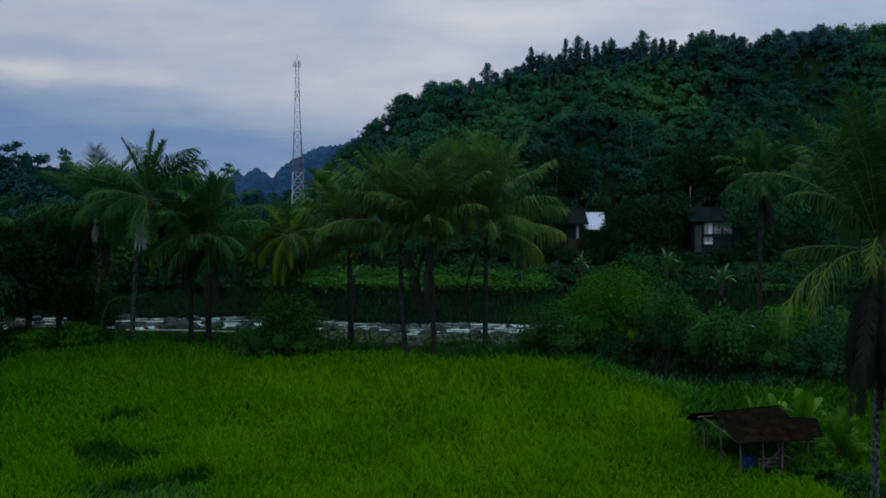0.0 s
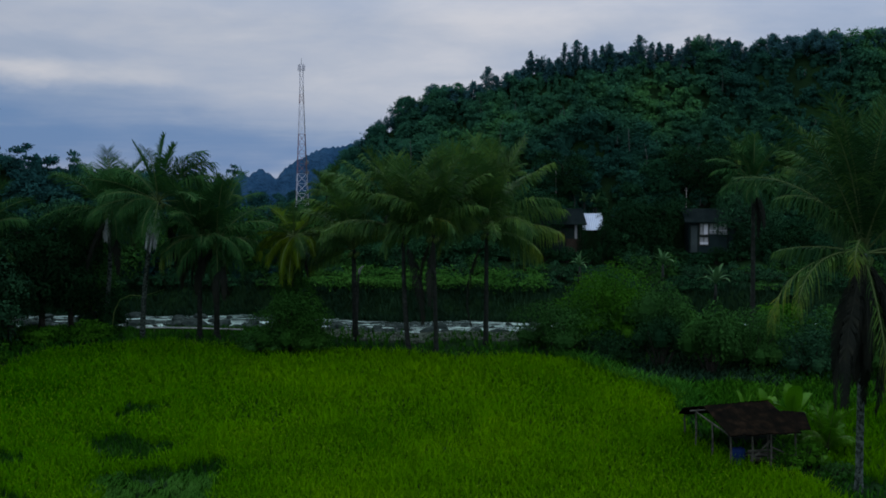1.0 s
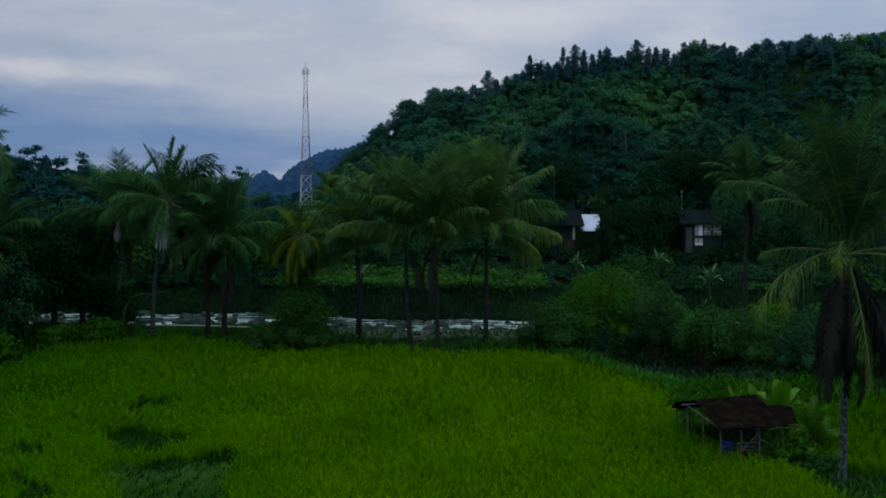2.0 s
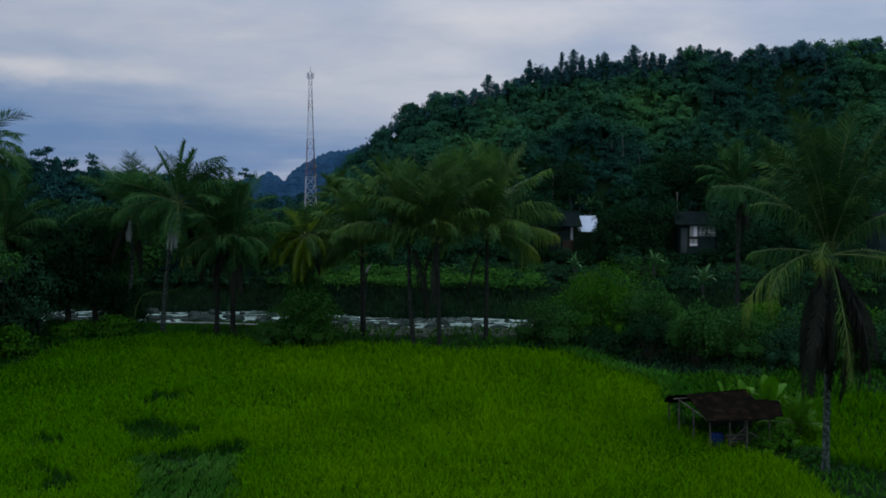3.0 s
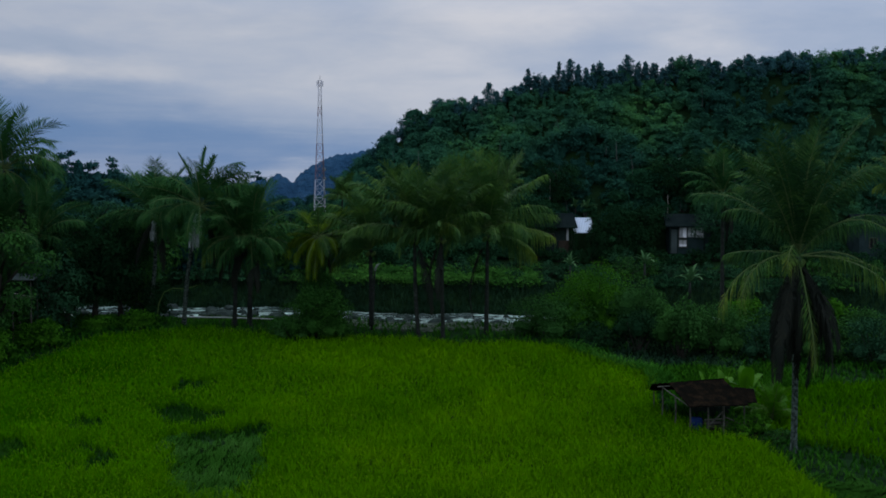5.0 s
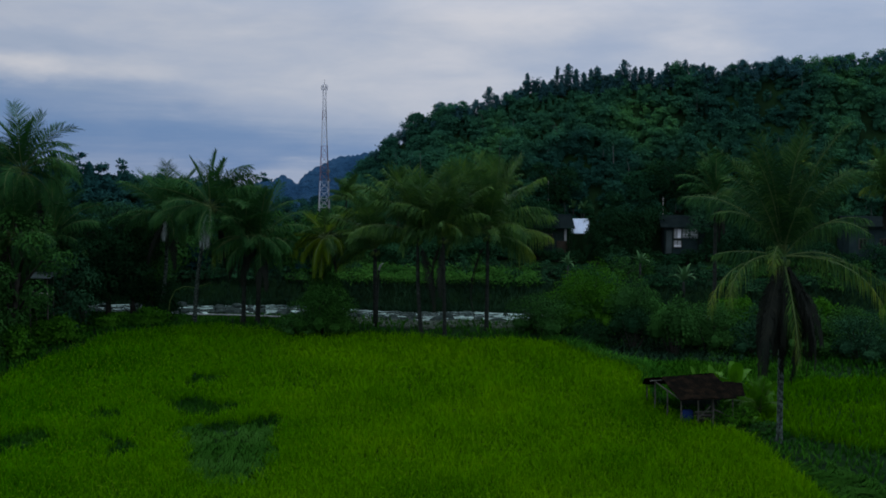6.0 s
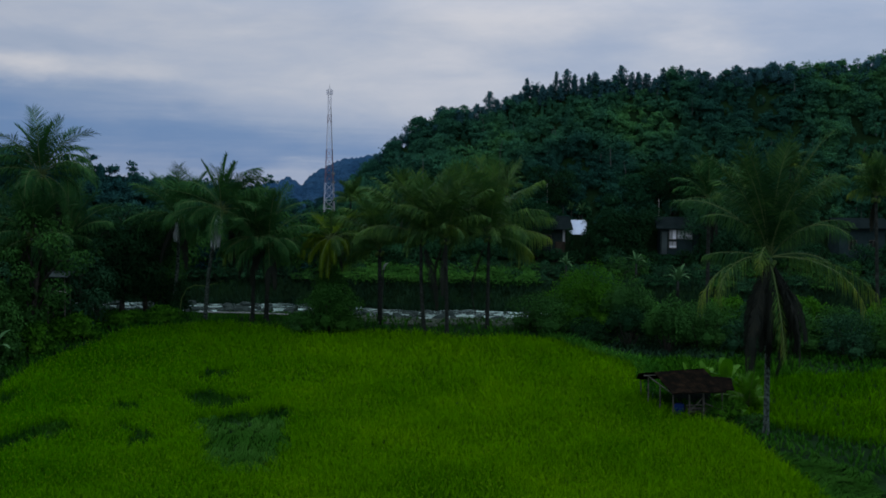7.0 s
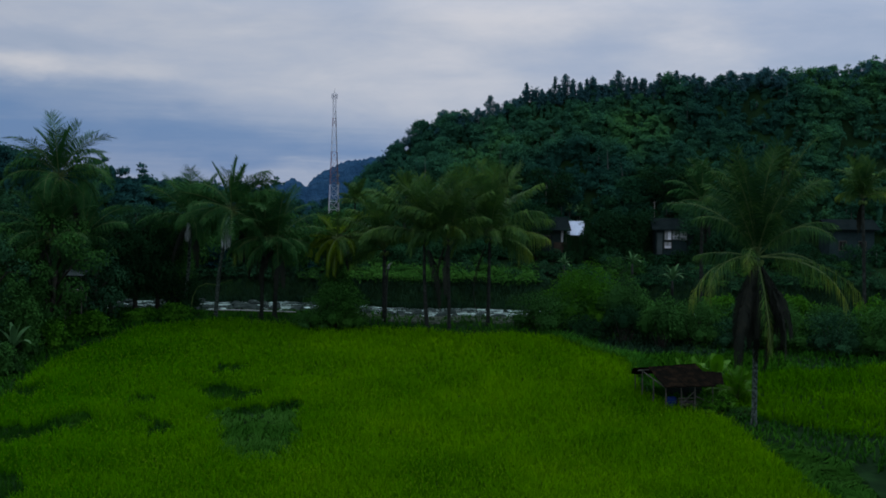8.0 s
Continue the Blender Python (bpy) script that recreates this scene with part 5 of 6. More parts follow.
for i, (x, dy, h, w) in enumerate(((1.2, 3.4, 1.5, 1.9), (2.3, 4.0, 1.9, 1.6), (5.6, 2.6, 1.3, 1.7), (-3.4, 3.6, 1.0, 1.5), (-8.4, 3.0, 1.4, 2.0))):
    bush((x, float(river_far(x)) + dy), h, w, 430 + i, "leafy green shrub standing in the garden rows", M_TREE if i % 2 else M_DARK, 0.16, 24, group="garden shrubs", lobes=7)


# ---- banana plants ----
def banana_leaf(rng, az, el, length, width, bend, mat):
    n, V, Q = 9, [], []
    p, e = np.zeros(3), el
    side = np.array([-math.sin(az), math.cos(az), 0.0])
    for i in range(n + 1):
        s = i / n
        w = width * max(0.02, math.sin(math.pi * min(1.0, 0.06 + s * 0.92)) ** 0.6) * (0.12 if i == 0 else 1) / 2
        w *= rng.uniform(0.9, 1.05)
        V += [p + side * w + np.array([0, 0, w * 0.45]), p.copy(), p - side * w + np.array([0, 0, w * 0.45])]
        e = el - bend * s ** 1.3
        p = p + np.array([math.cos(az) * math.cos(e), math.sin(az) * math.cos(e), math.sin(e)]) * length / n
    for i in range(n):
        a = i * 3
        Q += [[a, a + 1, a + 4, a + 3], [a + 1, a + 2, a + 5, a + 4]]
    return np_mesh("leaf", np.array(V), np.array(Q), mat, True)


def banana(at, stem, leaves, length, seed, label, z0=None, mat=None):
    rng = np.random.default_rng(seed)
    z = float(ground_z(*at)) if z0 is None else z0
    root = empty("banana_plant", (at[0], at[1], z - 0.05), label, "banana plant", "banana plants")
    bm = bmesh.new()
    tube(bm, [(0, 0, 0), (0.03, 0, stem * 0.5), (0.02, 0.02, stem)], [0.13, 0.11, 0.07], 8)
    part("stem", bm, M_STEM if mat is None else M_TRUNK, root, "", True)
    for i in range(leaves):
        f = i / max(1, leaves - 1)
        me = banana_leaf(rng, i * 2.4 + rng.normal(0, 0.3), math.radians(88 - (36 if mat is None else 52) * f + rng.normal(0, 5)), length * rng.uniform(0.8, 1.1), length * (0.46 if mat is None else 0.20), math.radians((12 + 36 * f) if mat is None else (25 + 75 * f)), mat or M_BANANA)
        child("leaf", me, root).location = (0.02, 0.02, stem)
    return root


banana((14.2, 52.2), 0.4, 4, 1.5, 61, "young banana plant with broad bright leaves behind the hut")
banana((15.3, 52.5), 0.5, 4, 1.6, 62, "young banana plant with broad bright leaves behind the hut")
banana((16.5, 52.3), 0.6, 5, 1.75, 63, "young banana plant with broad bright leaves behind the hut")
palm((17.2, 48.9), (17.0, 48.8, 0.62), 2.1, 15, 64, "young palm with arching bright green fronds beside the hut", 0.0, 0, r0=0.10, r1=0.08, nuts=False, group="young palms", width=0.06, leaflet=1.3, top=80, low=40, arch=62, mat=M_BANANA,
     extra=((190, 52, 2.3, 60, 0), (170, 40, 2.1, 64, 0), (215, 46, 2.0, 70, 0)))
banana((16.2, 46.6), 0.15, 4, 0.8, 65, "small banana shoot in front of the hut")
banana((18.36, 76.0), 1.3, 12, 1.6, 66, "banana plant with pale arching leaves on the far bank", 4.4, M_BANANA_FAR)
banana((16.29, 84.0), 6.57 - float(ground_z(16.29, 84.0)), 12, 1.25, 67, "banana plant with pale arching leaves on the far bank", None, M_BANANA_FAR)
banana((10.08, 84.0), 6.36 - float(ground_z(10.08, 84.0)), 11, 1.2, 68, "banana plant with pale arching leaves on the far bank", None, M_BANANA_FAR)
for x, y, top in ((12.55, 93.6, 10.9), (11.6, 93.9, 11.0)):
    banana((x, y), top - float(ground_z(x, y)), 9, 1.2, int(x * 10), "banana plant with pale leaves behind the shed", None, M_BANANA_FAR)
banana((10.0, 73.0), 3.0, 6, 1.2, 69, "banana plant rising out of the bushes", None, M_BANANA_FAR)
banana((-29.3, 54.4), 1.5, 8, 2.0, 70, "banana plant with broad leaves at the field side", None, M_BANANA_FAR)
banana((-30.2, 51.0), 1.2, 7, 1.8, 71, "banana plant with broad leaves at the field side", None, M_BANANA_FAR)


# ---- river stones and gravel ----
rock_meshes = []
for i in range(7):
    bm = bmesh.new()
    bmesh.ops.create_icosphere(bm, subdivisions=2, radius=1.0)
    for v in bm.verts:
        v.co *= 1 + 0.28 * noise.noise(v.co * 1.3 + Vector((i * 9.1, 0, 0)))
        v.co.z *= 0.62
    rock_meshes.append(bm_mesh("boulder", bm, M_ROCK, False))
for i in range(170):
    x = rr.uniform(-33, 8) if i < 130 else rr.uniform(-21, -10)
    f = rr.choice((0, 1, 2), p=(0.55, 0.3, 0.15))
    y = float(river_near(x)) + (rr.uniform(-0.6, 1.6) if f == 0 else rr.uniform(1, 5.5) if f == 1 else 5.6 + rr.uniform(-0.6, 0.6))
    s = rr.choice((0.16, 0.25, 0.38, 0.6), p=(0.3, 0.32, 0.24, 0.14))
    ob = new("boulder", rock_meshes[int(rr.integers(0, 7))])
    ob.location = (x, y, WATER + s * 0.1)
    ob.rotation_euler = (rr.uniform(-0.3, 0.3), rr.uniform(-0.3, 0.3), rr.uniform(0, 6.28))
    ob.scale = (s * rr.uniform(0.8, 1.4), s, s * rr.uniform(0.7, 1.1))
    tagged(ob, "grey water-worn boulder in the river", "rock", "river boulders")
# gravel bar on the near bank
n = 5200
px = rr.uniform(-12, 7, n)
py = river_near(px) - rr.uniform(-0.7, 4.2, n)
pz = ground_z(px, py)
sz = rr.uniform(0.05, 0.16, n)
cube = np.array([(-1, -1, -0.6), (1, -1, -0.6), (1, 1, -0.6), (-1, 1, -0.6), (-0.6, -0.7, 0.6), (0.7, -0.6, 0.5), (0.6, 0.7, 0.6), (-0.7, 0.6, 0.55)])
faces = np.array([(4, 5, 6, 7), (0, 1, 5, 4), (1, 2, 6, 5), (2, 3, 7, 6), (3, 0, 4, 7)])
an = rr.uniform(0, 6.28, n)
c, s = np.cos(an)[:, None], np.sin(an)[:, None]
cv = cube[None] * sz[:, None, None] * rr.uniform(0.7, 1.3, (n, 1, 3))
V = np.stack([cv[..., 0] * c - cv[..., 1] * s + px[:, None], cv[..., 0] * s + cv[..., 1] * c + py[:, None], cv[..., 2] + pz[:, None] + 0.05], -1).reshape(-1, 3)
Q = (np.arange(n)[:, None, None] * 8 + faces[None]).reshape(-1, 4)
tagged(new("gravel", np_mesh("gravel", V, Q, M_PEBBLE)), "grey river gravel along the bank", "gravel", kind="stuff")

# pale bamboo rail along the bank
rail = empty("bamboo_rail", (-16.4, 71.9, 2.5), "low pale bamboo rail on short posts along the bank", "fence")
for i in range(8):
    x = -3.3 + i * 0.94
    bm = bmesh.new()
    tube(bm, [(x, 0.1 - 0.2 * x / 3.3, -0.5), (x + 0.02, 0.1 - 0.2 * x / 3.3, 0.62)], [0.035, 0.03], 6)
    part("post", bm, M_WOOD, rail)
bm = bmesh.new()
tube(bm, [(-3.5, 0.31, 0.62), (0, 0.1, 0.62), (3.5, -0.1, 0.55)], [0.05, 0.05, 0.045], 6)
part("rail", bm, M_PANE, rail)


# ---- lattice tower ----
def lattice_tower(x, y, z0, z1, w0, w1):
    root = empty("lattice_tower", (x, y, z0), "tall red and white lattice telecom tower with antennas", "tower")
    h = z1 - z0
    levels = 17

    def corner(i, s):
        w = (w0 + (w1 - w0) * min(1, s / 0.86)) / 2
        a = math.radians(45 + 90 * i + 12)
        return Vector((math.cos(a) * w * 1.414, math.sin(a) * w * 1.414, h * s))
    for sec in range(levels):
        a, b = sec / levels, (sec + 1) / levels
        mat = M_RED if sec in (6, 7, 8, 9, 13) else M_TWHITE
        bm = bmesh.new()
        for i in range(4):
            tube(bm, [corner(i, a), corner(i, b)], [0.018, 0.018], 5)
            tube(bm, [corner(i, a), corner((i + 1) % 4, b)], [0.010, 0.010], 4)
            tube(bm, [corner((i + 1) % 4, a), corner(i, b)], [0.010, 0.010], 4)
            tube(bm, [corner(i, b), corner((i + 1) % 4, b)], [0.010, 0.010], 4)
        part("tower_section", bm, mat, root, "red painted lattice section" if mat is M_RED else "white painted lattice section")
    for i in range(6):
        a = i * math.tau / 6
        bm = bmesh.new()
        box(bm, (0.07, 0.05, 0.5), Matrix.Translation((math.cos(a) * 0.27, math.sin(a) * 0.27, h - 0.32)))
        part("panel_antenna", bm, M_TWHITE, root)
    for i, (s, an) in enumerate(((0.36, -0.6), (0.42, 3.0))):
        bm = bmesh.new()
        bmesh.ops.create_cone(bm, cap_ends=True, segments=16, radius1=0.17, radius2=0.13, depth=0.14, matrix=Matrix.Translation(corner(0, s).lerp(corner(3, s), 0.0) + Vector((0.12, -0.1, 0))) @ pose(0, 0, 0, 90, 0, 20))
        part("dish_antenna", bm, M_GREY, root)
    bm = bmesh.new()
    tube(bm, [corner(3, k / 8) * 0.9 + Vector((0, 0, h * k / 80)) for k in range(1, 8)], [0.035] * 7, 5)
    part("cable_run", bm, M_BOARD, root, "dark cables up one leg")
    bm = bmesh.new()
    tube(bm, [(0, 0, h), (0, 0, h + 0.5)], [0.025, 0.012], 5)
    part("lightning_rod", bm, M_GREY, root)
    return root


lattice_tower(-12.1, 96.3, 8.3, 22.6, 1.15, 0.29)


# ---- houses ----
def roof_bm(w, d, h, over, thick=0.08):
    """A gable roof with its ridge along x, standing on z = 0."""
    bm = bmesh.new()
    for sgn in (1, -1):
        a = [Vector((-w / 2 - over, 0, h)), Vector((w / 2 + over, 0, h)), Vector((w / 2 + over, sgn * (d / 2 + over), -over * h / (d / 2))), Vector((-w / 2 - over, sgn * (d / 2 + over), -over * h / (d / 2)))]
        up = [bm.verts.new(v + Vector((0, 0, thick))) for v in a]
        lo = [bm.verts.new(v) for v in a]
        bm.faces.new(up), bm.faces.new(lo[::-1])
        for i in range(4):
            bm.faces.new((up[i], lo[i], lo[(i + 1) % 4], up[(i + 1) % 4]))
    return bm


def window(root, x, y, z, w, h, mat_frame, mat_pane, name="window"):
    bm = bmesh.new()
    t = 0.06
    for dx, dz, sx, sz in ((0, h / 2, w, t), (0, -h / 2, w, t), (-w / 2, 0, t, h), (w / 2, 0, t, h), (0, 0, t * 0.7, h)):
        box(bm, (sx, 0.08, sz), Matrix.Translation((x + dx, y, z + dz)))
    win = part(name, bm, mat_frame, root)
    bm = bmesh.new()
    box(bm, (w - 0.04, 0.03, h - 0.04), Matrix.Translation((x, y + 0.03, z)))
    part("pane", bm, mat_pane, win)


def house(at, w, d, h, rh, turn, label, wall, roof):
    root = empty("house", at, label, "house")
    root.rotation_euler = (0, 0, radians(turn))
    bm = bmesh.new()
    for s in (1, -1):
        box(bm, (w, 0.15, h), Matrix.Translation((0, s * (d / 2 - 0.075), h / 2)))
        box(bm, (0.15, d - 0.3, h), Matrix.Translation((s * (w / 2 - 0.075), 0, h / 2)))
        tri = [bm.verts.new((s * w / 2, -d / 2, h)), bm.verts.new((s * w / 2, d / 2, h)), bm.verts.new((s * w / 2, 0, h + rh - 0.03))]
        tri2 = [bm.verts.new((s * (w / 2 - 0.12), v.co.y, v.co.z)) for v in tri]
        bm.faces.new(tri), bm.faces.new(tri2)
        for i in range(3):
            bm.faces.new((tri[i], tri[(i + 1) % 3], tri2[(i + 1) % 3], tri2[i]))
    part("wall", bm, wall, root)
    ob = part("roof", roof_bm(w, d, rh, 0.45), roof, root)
    ob.location = (0, 0, h + 0.02)
    return root


h1 = house((9.3, 91.5, 7.0), 2.9, 2.6, 2.5, 0.9, 6, "small dark wooden house with a brick base among trees", M_WALL, M_TILE)
bm = bmesh.new()
box(bm, (1.2, 0.12, 1.1), Matrix.Translation((0.9, -1.36, 0.55)))
part("brick_base", bm, M_BRICK, h1)
window(h1, -0.5, -1.34, 1.3, 0.8, 0.8, M_WOOD, M_DARKGAP)
bm = bmesh.new()
box(bm, (0.20, 0.06, 1.3), Matrix.Translation((1.1, -1.33, 1.75)))
part("pale_panel", bm, M_PANE, h1)
shed = empty("shed", (11.95, 91.0, 7.35), "open shed with a bright blue-white metal sheet roof", "shed")
bm = bmesh.new()
ncor = 22
vs = []
for j, (yy, zz) in enumerate(((-0.7, 1.45), (0.9, 2.75))):
    vs.append([bm.verts.new((-0.85 + 1.7 * i / ncor, yy, zz + 0.03 * math.cos(i * math.pi))) for i in range(ncor + 1)])
for i in range(ncor):
    bm.faces.new((vs[0][i], vs[0][i + 1], vs[1][i + 1], vs[1][i]))
sheet = bm_mesh("roof_sheet", bm, M_SHEET)
ob = child("roof_sheet", sheet, shed, "bright ribbed metal sheet")
md = ob.modifiers.new("thickness", "SOLIDIFY")
md.thickness = 0.02
for x, y, hh in ((-0.85, -0.7, 1.3), (0.9, -0.7, 1.3), (-0.85, 0.9, 2.7), (0.9, 0.9, 2.7)):
    bm = bmesh.new()
    tube(bm, [(x, y, -0.3), (x, y, hh)], [0.05, 0.05], 6)
    part("post", bm, M_WOOD, shed)

h2 = house((21.5, 91.5, 7.0), 3.6, 3.0, 2.62, 0.8, -4, "dark low house with white-framed windows and a tiled roof", M_SLATE, M_TILE)
for x in (-1.75, -1.14, 1.2, 1.75):
    bm = bmesh.new()
    box(bm, (0.1, 0.1, 2.55), Matrix.Translation((x, -1.54, 1.28)))
    part("wall_post", bm, M_WALL, h2)
window(h2, -0.67, -1.54, 1.90, 0.70, 0.94, M_WOOD, M_PANE)
bm = bmesh.new()
box(bm, (0.30, 0.04, 0.86), Matrix.Translation((-0.54, -1.60, 1.90)))
part("shutter", bm, M_WHITE, h2, "white shutter standing ajar")
window(h2, 0.06, -1.54, 1.94, 0.64, 0.86, M_GREY, M_PANE)
window(h2, 0.79, -1.54, 1.92, 0.66, 0.90, M_GREY, M_PANE)
for x in (0.06, 0.79):
    bm = bmesh.new()
    box(bm, (0.60, 0.05, 0.05), Matrix.Translation((x, -1.585, 1.78)))
    part("window_bar", bm, M_WHITE, h2)
window(h2, -0.68, -1.54, 0.93, 0.70, 0.66, M_WOOD, M_PANE, "vent_window")
bm = bmesh.new()
box(bm, (0.60, 0.05, 0.16), Matrix.Translation((-0.66, -1.60, 0.76)))
part("sill_board", bm, M_WHITE, h2)
bm = bmesh.new()
box(bm, (0.56, 0.08, 2.1), Matrix.Translation((-1.45, -1.52, 1.1)))
part("door", bm, M_BOARD, h2, "dull grey board door")
h3 = house((38.5, 91.6, 6.5), 4.3, 3.2, 3.3, 0.7, 0, "plain grey plastered building behind palms", M_SLATE, M_TILE)
window(h3, -0.9, -1.64, 1.6, 0.7, 0.9, M_WOOD, M_DARKGAP)
window(h3, 1.0, -1.64, 1.6, 0.7, 0.9, M_WOOD, M_DARKGAP)
house((-40.0, 86.0, 5.0), 3.0, 2.4, 1.9, 0.8, 10, "small dark house with a rusty roof behind trees", M_WALL, M_TILE)
h4 = house((-10.4, 88.6, 6.2), 1.7, 1.8, 1.9, 0.8, 80, "small dark house with a pale gable board hidden among trees", M_SLATE, M_TILE)
bm = bmesh.new()
box(bm, (0.05, 0.42, 0.34), Matrix.Translation((-0.885, 0.05, 2.24)))
part("gable_board", bm, M_GREY, h4)
bush((12.72, 89.7), 10.3 - float(ground_z(12.72, 89.7)), 1.6, 398, "dark shrub growing up over the shed roof", M_DEEP, 0.12, 70, group="house shrubs", lobes=9)
bush((11.0, 89.9), 9.5 - float(ground_z(11.0, 89.9)), 0.9, 399, "dark shrub growing between house and shed", M_DEEP, 0.12, 70, group="house shrubs", lobes=6)


# slender poles rising by the houses
for x, y, top in ((9.2, 93.4, 13.6), (20.0, 93.5, 12.2)):
    z = float(ground_z(x, y))
    pole = empty("antenna_pole", (x, y, z), "thin pale pole rising behind a house", "pole", "house poles")
    bm = bmesh.new()
    tube(bm, [(0, 0, -0.2), (0.03, 0, (top - z) * 0.5), (0, 0, top - z)], [0.03, 0.026, 0.02], 6)
    part("mast", bm, M_BAMBOO, pole)
    bm = bmesh.new()
    tube(bm, [(-0.16, 0, top - z - 0.2), (0.16, 0, top - z - 0.2)], [0.008, 0.008], 5)
    part("crossbar", bm, M_BAMBOO, pole)

# raised hut behind the palms at the field corner
z = float(ground_z(-28.6, 65.2))
stilt = empty("stilt_hut", (-28.6, 65.2, z), "small raised hut with a dull grey sheet roof behind palms", "hut")
for x in (-0.6, 0.6):
    for y in (-0.6, 0.6):
        bm = bmesh.new()
        tube(bm, [(x, y, -0.3), (x + 0.02, y, 2.2), (x, y, 4.45 + 0.12 * y)], [0.06, 0.055, 0.05], 6)
        part("post", bm, M_WOOD, stilt)
for name, size, at, mat in (("platform", (1.5, 1.5, 0.08), (0, 0, 3.2), M_WOOD), ("back_wall", (1.3, 0.06, 1.0), (0, 0.62, 3.75), M_WALL), ("side_wall", (0.06, 1.2, 1.0), (-0.62, 0, 3.75), M_WALL)):
    bm = bmesh.new()
    box(bm, size, Matrix.Translation(at))
    part(name, bm, mat, stilt)
bm = bmesh.new()
rows = [[bm.verts.new((-0.9 + 1.8 * k / 18, y, zz + 0.02 * (k % 2))) for k in range(19)] for y, zz in ((-1.0, 4.42), (0.0, 4.60), (1.0, 4.72))]
for lower, upper in zip(rows, rows[1:]):
    for k in range(18):
        bm.faces.new((lower[k], lower[k + 1], upper[k + 1], upper[k]))
ob = part("roof_sheet", bm, M_BOARD, stilt, "dull grey ribbed sheet")
md = ob.modifiers.new("thickness", "SOLIDIFY")
md.thickness = 0.03
bm = bmesh.new()
tube(bm, [(-0.75, -0.75, 3.55), (0.8, -0.75, 3.3)], [0.035, 0.03], 6)
part("rail", bm, M_BAMBOO, stilt)

# a cane bowed over the bank, and a dead stump by the short palm
cane = empty("bamboo_cane", (-20.9, 71.5, float(ground_z(-20.9, 71.5))), "thin pale green cane bowed over the river bank", "bamboo")
zc = cane.location.z
bm = bmesh.new()
tube(bm, [(-0.5, 0.1, -0.1), (-0.25, 0, 1.6), (0.14, 0, 5.19 - zc - 0.2), (0.8, 0, 5.28 - zc), (1.6, 0, 5.23 - zc), (2.3, 0, 5.42 - zc), (2.95, 0, 5.65 - zc)], [0.05, 0.045, 0.04, 0.035, 0.03, 0.022, 0.010], 6)
part("stalk", bm, M_STEM, cane, "", True)
pl, dl = [], []
lr = np.random.default_rng(77)
for k in range(26):
    f = k / 25
    pl.append((0.2 + 2.7 * f, lr.normal(0, 0.05), 5.2 - zc + 0.35 * f ** 2 - 0.1))
    dl.append((lr.normal(0, 0.4), -0.5, 0.5))
child("leaves", np_mesh("leaves", *leaf_quads(lr, np.array(pl), np.array(dl), 0.32, 0.07, 2.0), M_TREE), cane)
stump = empty("dead_palm_stump", (-5.4, 70.3, float(ground_z(-5.4, 70.3))), "slim dead palm stem with a bleached broken top", "palm stump")
zs = 7.05 - stump.location.z
bm = bmesh.new()
tube(bm, [(-0.2, 0, -0.2), (-0.12, 0, zs * 0.4), (-0.05, 0, zs * 0.8), (0.0, 0, zs - 0.1)], [0.11, 0.09, 0.075, 0.07], 8)
part("stem", bm, M_TRUNK, stump, "", True)
bm = bmesh.new()
tube(bm, [(0.0, 0, zs - 0.3), (0.06, -0.02, zs - 0.05), (0.2, -0.05, zs + 0.14), (0.34, -0.06, zs + 0.2)], [0.09, 0.085, 0.06, 0.02], 8)
part("broken_top", bm, M_PANE, stump, "bleached split top", True)

# ---- field hut ----
hut = empty("field_hut", (13.0, 48.6, 0.2), "low open field hut with a rusty brown roof on poles", "hut")
RIDGE = (Vector((-1.55, 0.15, 2.25)), Vector((1.5, 0.7, 2.36)))
RIDGE_BACK = (Vector((-2.5, 0.0, 2.20)), Vector((1.5, 0.72, 2.42)))
FRONT = (Vector((-0.95, -2.3, 1.42)), Vector((2.2, -1.8, 1.50)))
BACK = (Vector((-2.2, 2.3, 1.5)), Vector((2.3, 2.8, 1.5)))


def roof_plane(a, b, c, d, ribs=26, thick=0.05):
    """A ribbed sheet between the edges a-b and d-c."""
    bm = bmesh.new()
    rows = []
    for j in range(5):
        s = j / 4
        row = []
        for i in range(ribs + 1):
            u = i / ribs
            p = a.lerp(b, u).lerp(d.lerp(c, u), s)
            sag = -0.06 * math.sin(math.pi * u) * math.sin(math.pi * s) + 0.02 * (i % 2) + 0.03 * noise.noise(p * 2.0)
            row.append(p + Vector((0, 0, sag)) + (d - a).normalized() * (0.10 * noise.noise(p * 3.1) if j == 4 else 0))
        rows.append(row)
    top = [[bm.verts.new(p + Vector((0, 0, thick))) for p in r] for r in rows]
    low = [[bm.verts.new(p) for p in r] for r in rows]
    for j in range(4):
        for i in range(ribs):
            bm.faces.new((top[j][i], top[j][i + 1], top[j + 1][i + 1], top[j + 1][i]))
            bm.faces.new((low[j][i], low[j + 1][i], low[j + 1][i + 1], low[j][i + 1]))
    for i in range(ribs):
        bm.faces.new((top[4][i], top[4][i + 1], low[4][i + 1], low[4][i]))
        bm.faces.new((top[0][i], low[0][i], low[0][i + 1], top[0][i + 1]))
    for j in range(4):
        bm.faces.new((top[j][0], top[j + 1][0], low[j + 1][0], low[j][0]))
        bm.faces.new((top[j][ribs], low[j][ribs], low[j + 1][ribs], top[j + 1][ribs]))
    return bm


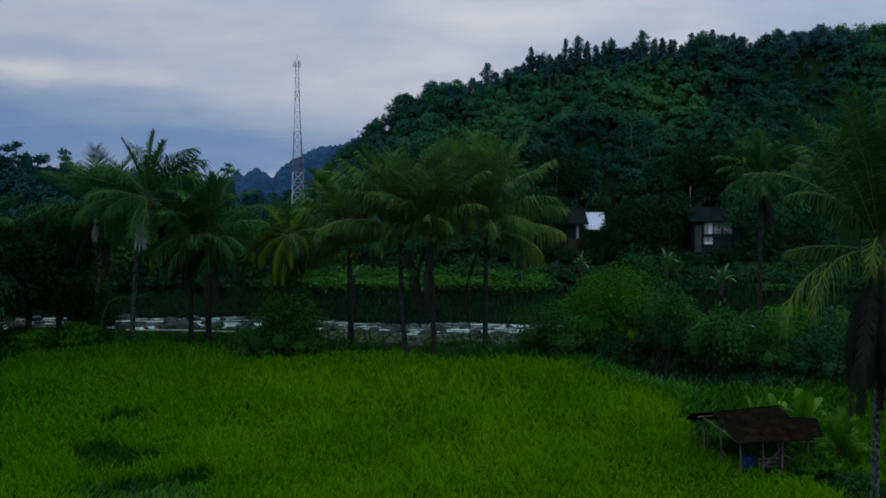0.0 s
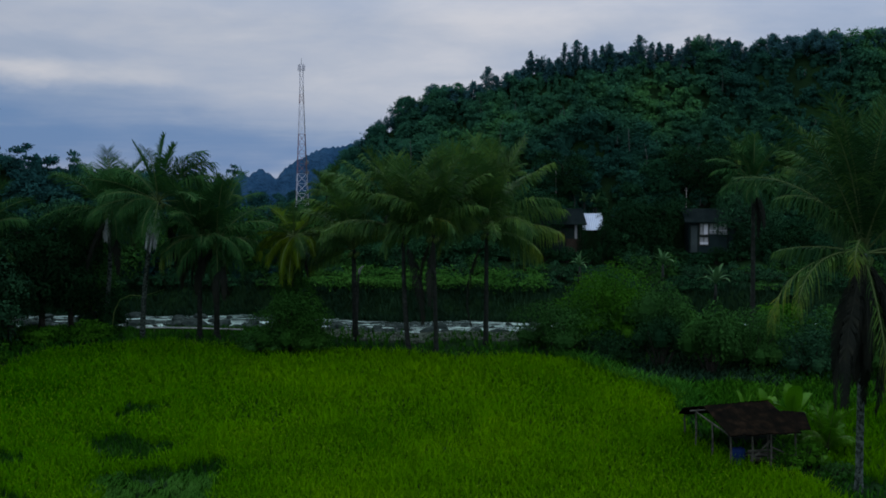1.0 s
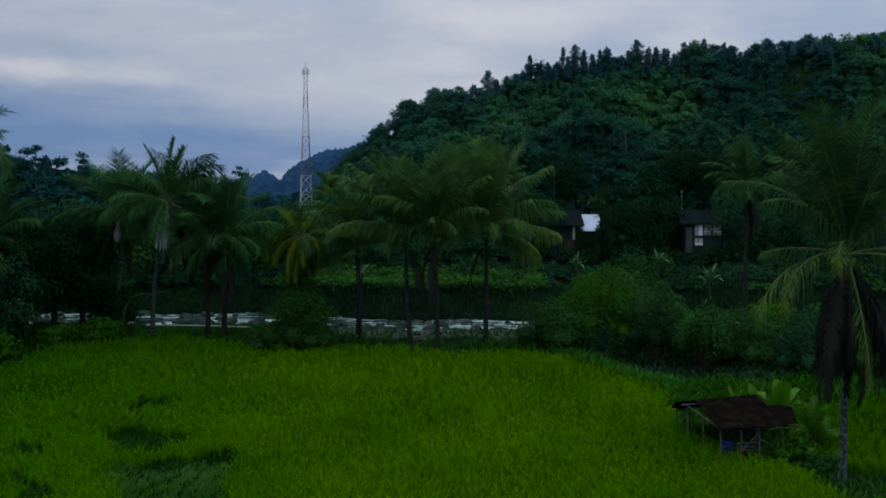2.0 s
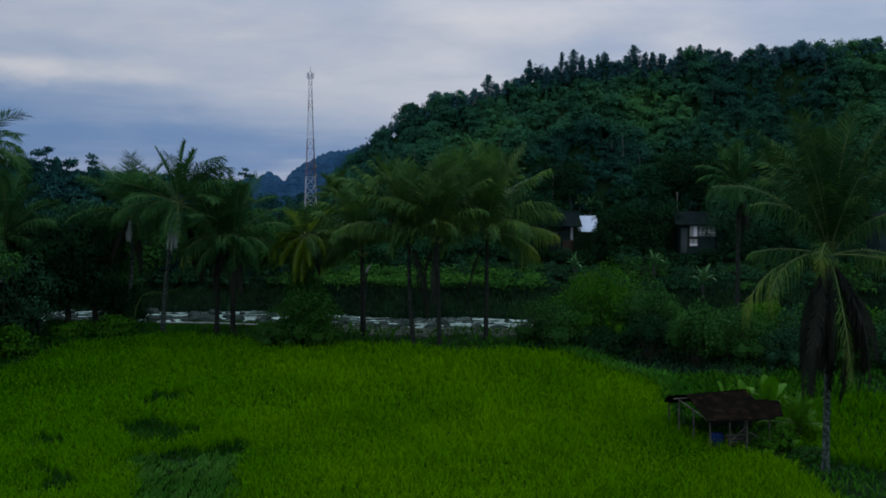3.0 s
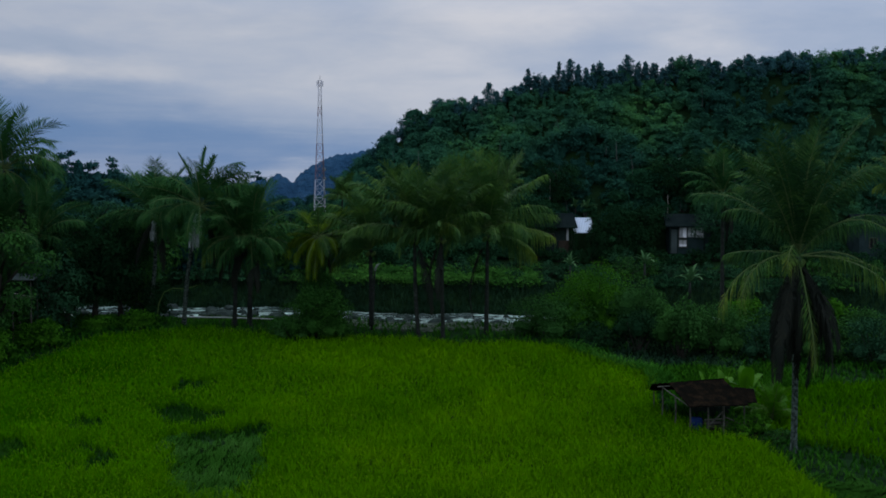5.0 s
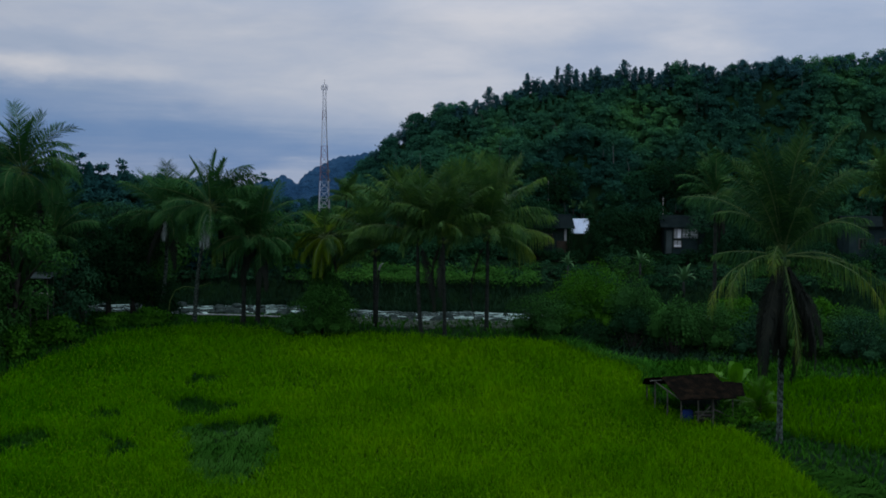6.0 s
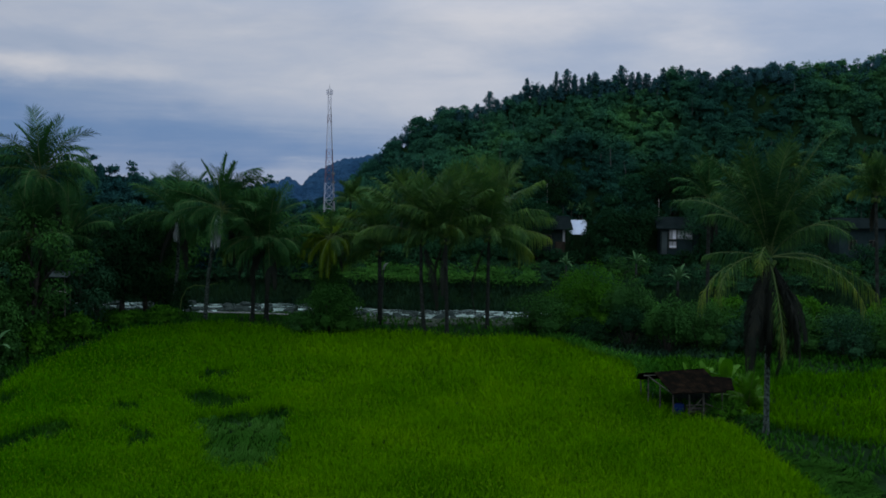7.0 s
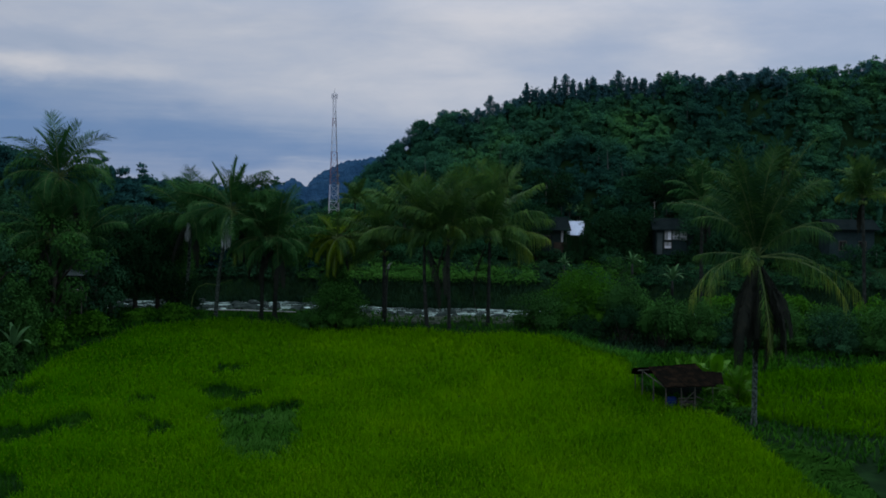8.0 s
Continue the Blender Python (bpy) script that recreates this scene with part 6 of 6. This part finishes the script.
part("roof_front", roof_plane(RIDGE[0], RIDGE[1], FRONT[1], FRONT[0]), M_THATCH, hut, "rusty brown ribbed roof sheet")
part("roof_back", roof_plane(RIDGE_BACK[0], RIDGE_BACK[1], BACK[1], BACK[0]), M_THATCH, hut)
part("roof_wing", roof_plane(Vector((1.2, 0.2, 2.05)), Vector((3.0, 0.3, 1.95)), Vector((2.7, -1.5, 1.55)), Vector((1.9, -1.6, 1.55)), 10), M_THATCH, hut)
for x, y, z in ((-1.9, 0.1, 2.12), (-1.4, -0.9, 1.78), (-0.85, -1.9, 1.48), (0.05, -2.0, 1.45), (0.9, -1.8, 1.5), (2.0, -1.6, 1.5), (-2.0, 2.0, 1.55), (0.1, 2.3, 1.5), (2.1, 2.5, 1.5), (1.4, 0.5, 2.2)):
    bm = bmesh.new()
    tube(bm, [(x, y, -0.35), (x + 0.03, y, z * 0.5), (x, y + 0.02, z)], [0.05, 0.045, 0.04], 6)
    part("post", bm, M_WOOD, hut)
for a, b in (((-2.2, 0.0, 2.1), (1.4, 0.6, 2.25)), ((-0.9, -2.0, 1.43), (2.1, -1.65, 1.48)), ((-1.9, 0.1, 2.05), (-0.9, -1.85, 1.42)), ((-0.1, -1.9, 0.75), (0.9, -1.7, 0.75)), ((0.9, -1.7, 0.9), (2.0, -1.5, 0.4)), ((0.0, -1.9, 0.3), (0.95, -1.7, 1.2))):
    bm = bmesh.new()
    tube(bm, [a, b], [0.035, 0.035], 5)
    part("beam", bm, M_WOOD, hut)
bm = bmesh.new()
box(bm, (2.2, 0.08, 1.3), Matrix.Translation((1.0, 1.6, 0.75)))
part("back_panel", bm, M_WALL, hut)
bm = bmesh.new()
box(bm, (2.9, 2.6, 0.10), Matrix.Translation((0.4, 0.2, 0.05)))
part("floor_slab", bm, M_SOIL, hut)

# blue drum and clutter under the roof
drum = empty("blue_drum", (12.62, 47.2, 0.0), "upright blue plastic drum under the hut roof", "drum")
bm = bmesh.new()
tube(bm, [(0, 0, 0), (0, 0, 0.05), (0, 0, 0.28), (0, 0, 0.30), (0, 0, 0.33), (0, 0, 0.6), (0, 0, 0.63), (0, 0, 0.66), (0, 0, 0.9), (0, 0, 0.95)], [0.27, 0.29, 0.29, 0.31, 0.29, 0.29, 0.31, 0.29, 0.29, 0.26], 18)
part("body", bm, M_BLUE, drum, "", True)
bm = bmesh.new()
tube(bm, [(0.1, 0.05, 0.95), (0.1, 0.05, 0.99)], [0.05, 0.05], 8)
part("cap", bm, M_BLUE, drum)
sack = empty("sack", (12.35, 47.0, 0.1), "dull grey sack leaning on a hut post", "sack")
bm = bmesh.new()
bmesh.ops.create_icosphere(bm, subdivisions=3, radius=0.19, matrix=Matrix.Translation((0, 0, 0.24)) @ Matrix.Diagonal((0.7, 0.6, 1.35, 1)))
for v in bm.verts:
    v.co += v.co.normalized() * 0.05 * noise.noise(v.co * 6)
part("cloth", bm, M_SLATE, sack, "", True)

# firewood stacked inside the hut
pile = empty("firewood_pile", (13.75, 47.6, 0.28), "stack of dark split branches under the hut roof", "firewood")
wr = random.Random(9)
for k in range(14):
    row, col = divmod(k, 5)
    bm = bmesh.new()
    y0, z0 = -0.3 + 0.14 * col + 0.05 * row, 0.08 + 0.12 * row
    tube(bm, [(-0.65 + wr.uniform(-0.1, 0.1), y0, z0), (0, y0 + wr.uniform(-0.03, 0.03), z0 + 0.02), (0.65 + wr.uniform(-0.1, 0.1), y0 + wr.uniform(-0.04, 0.04), z0)], [0.05, 0.055, 0.045], 6)
    part("branch", bm, M_WOOD if k % 3 else M_BARK, pile)
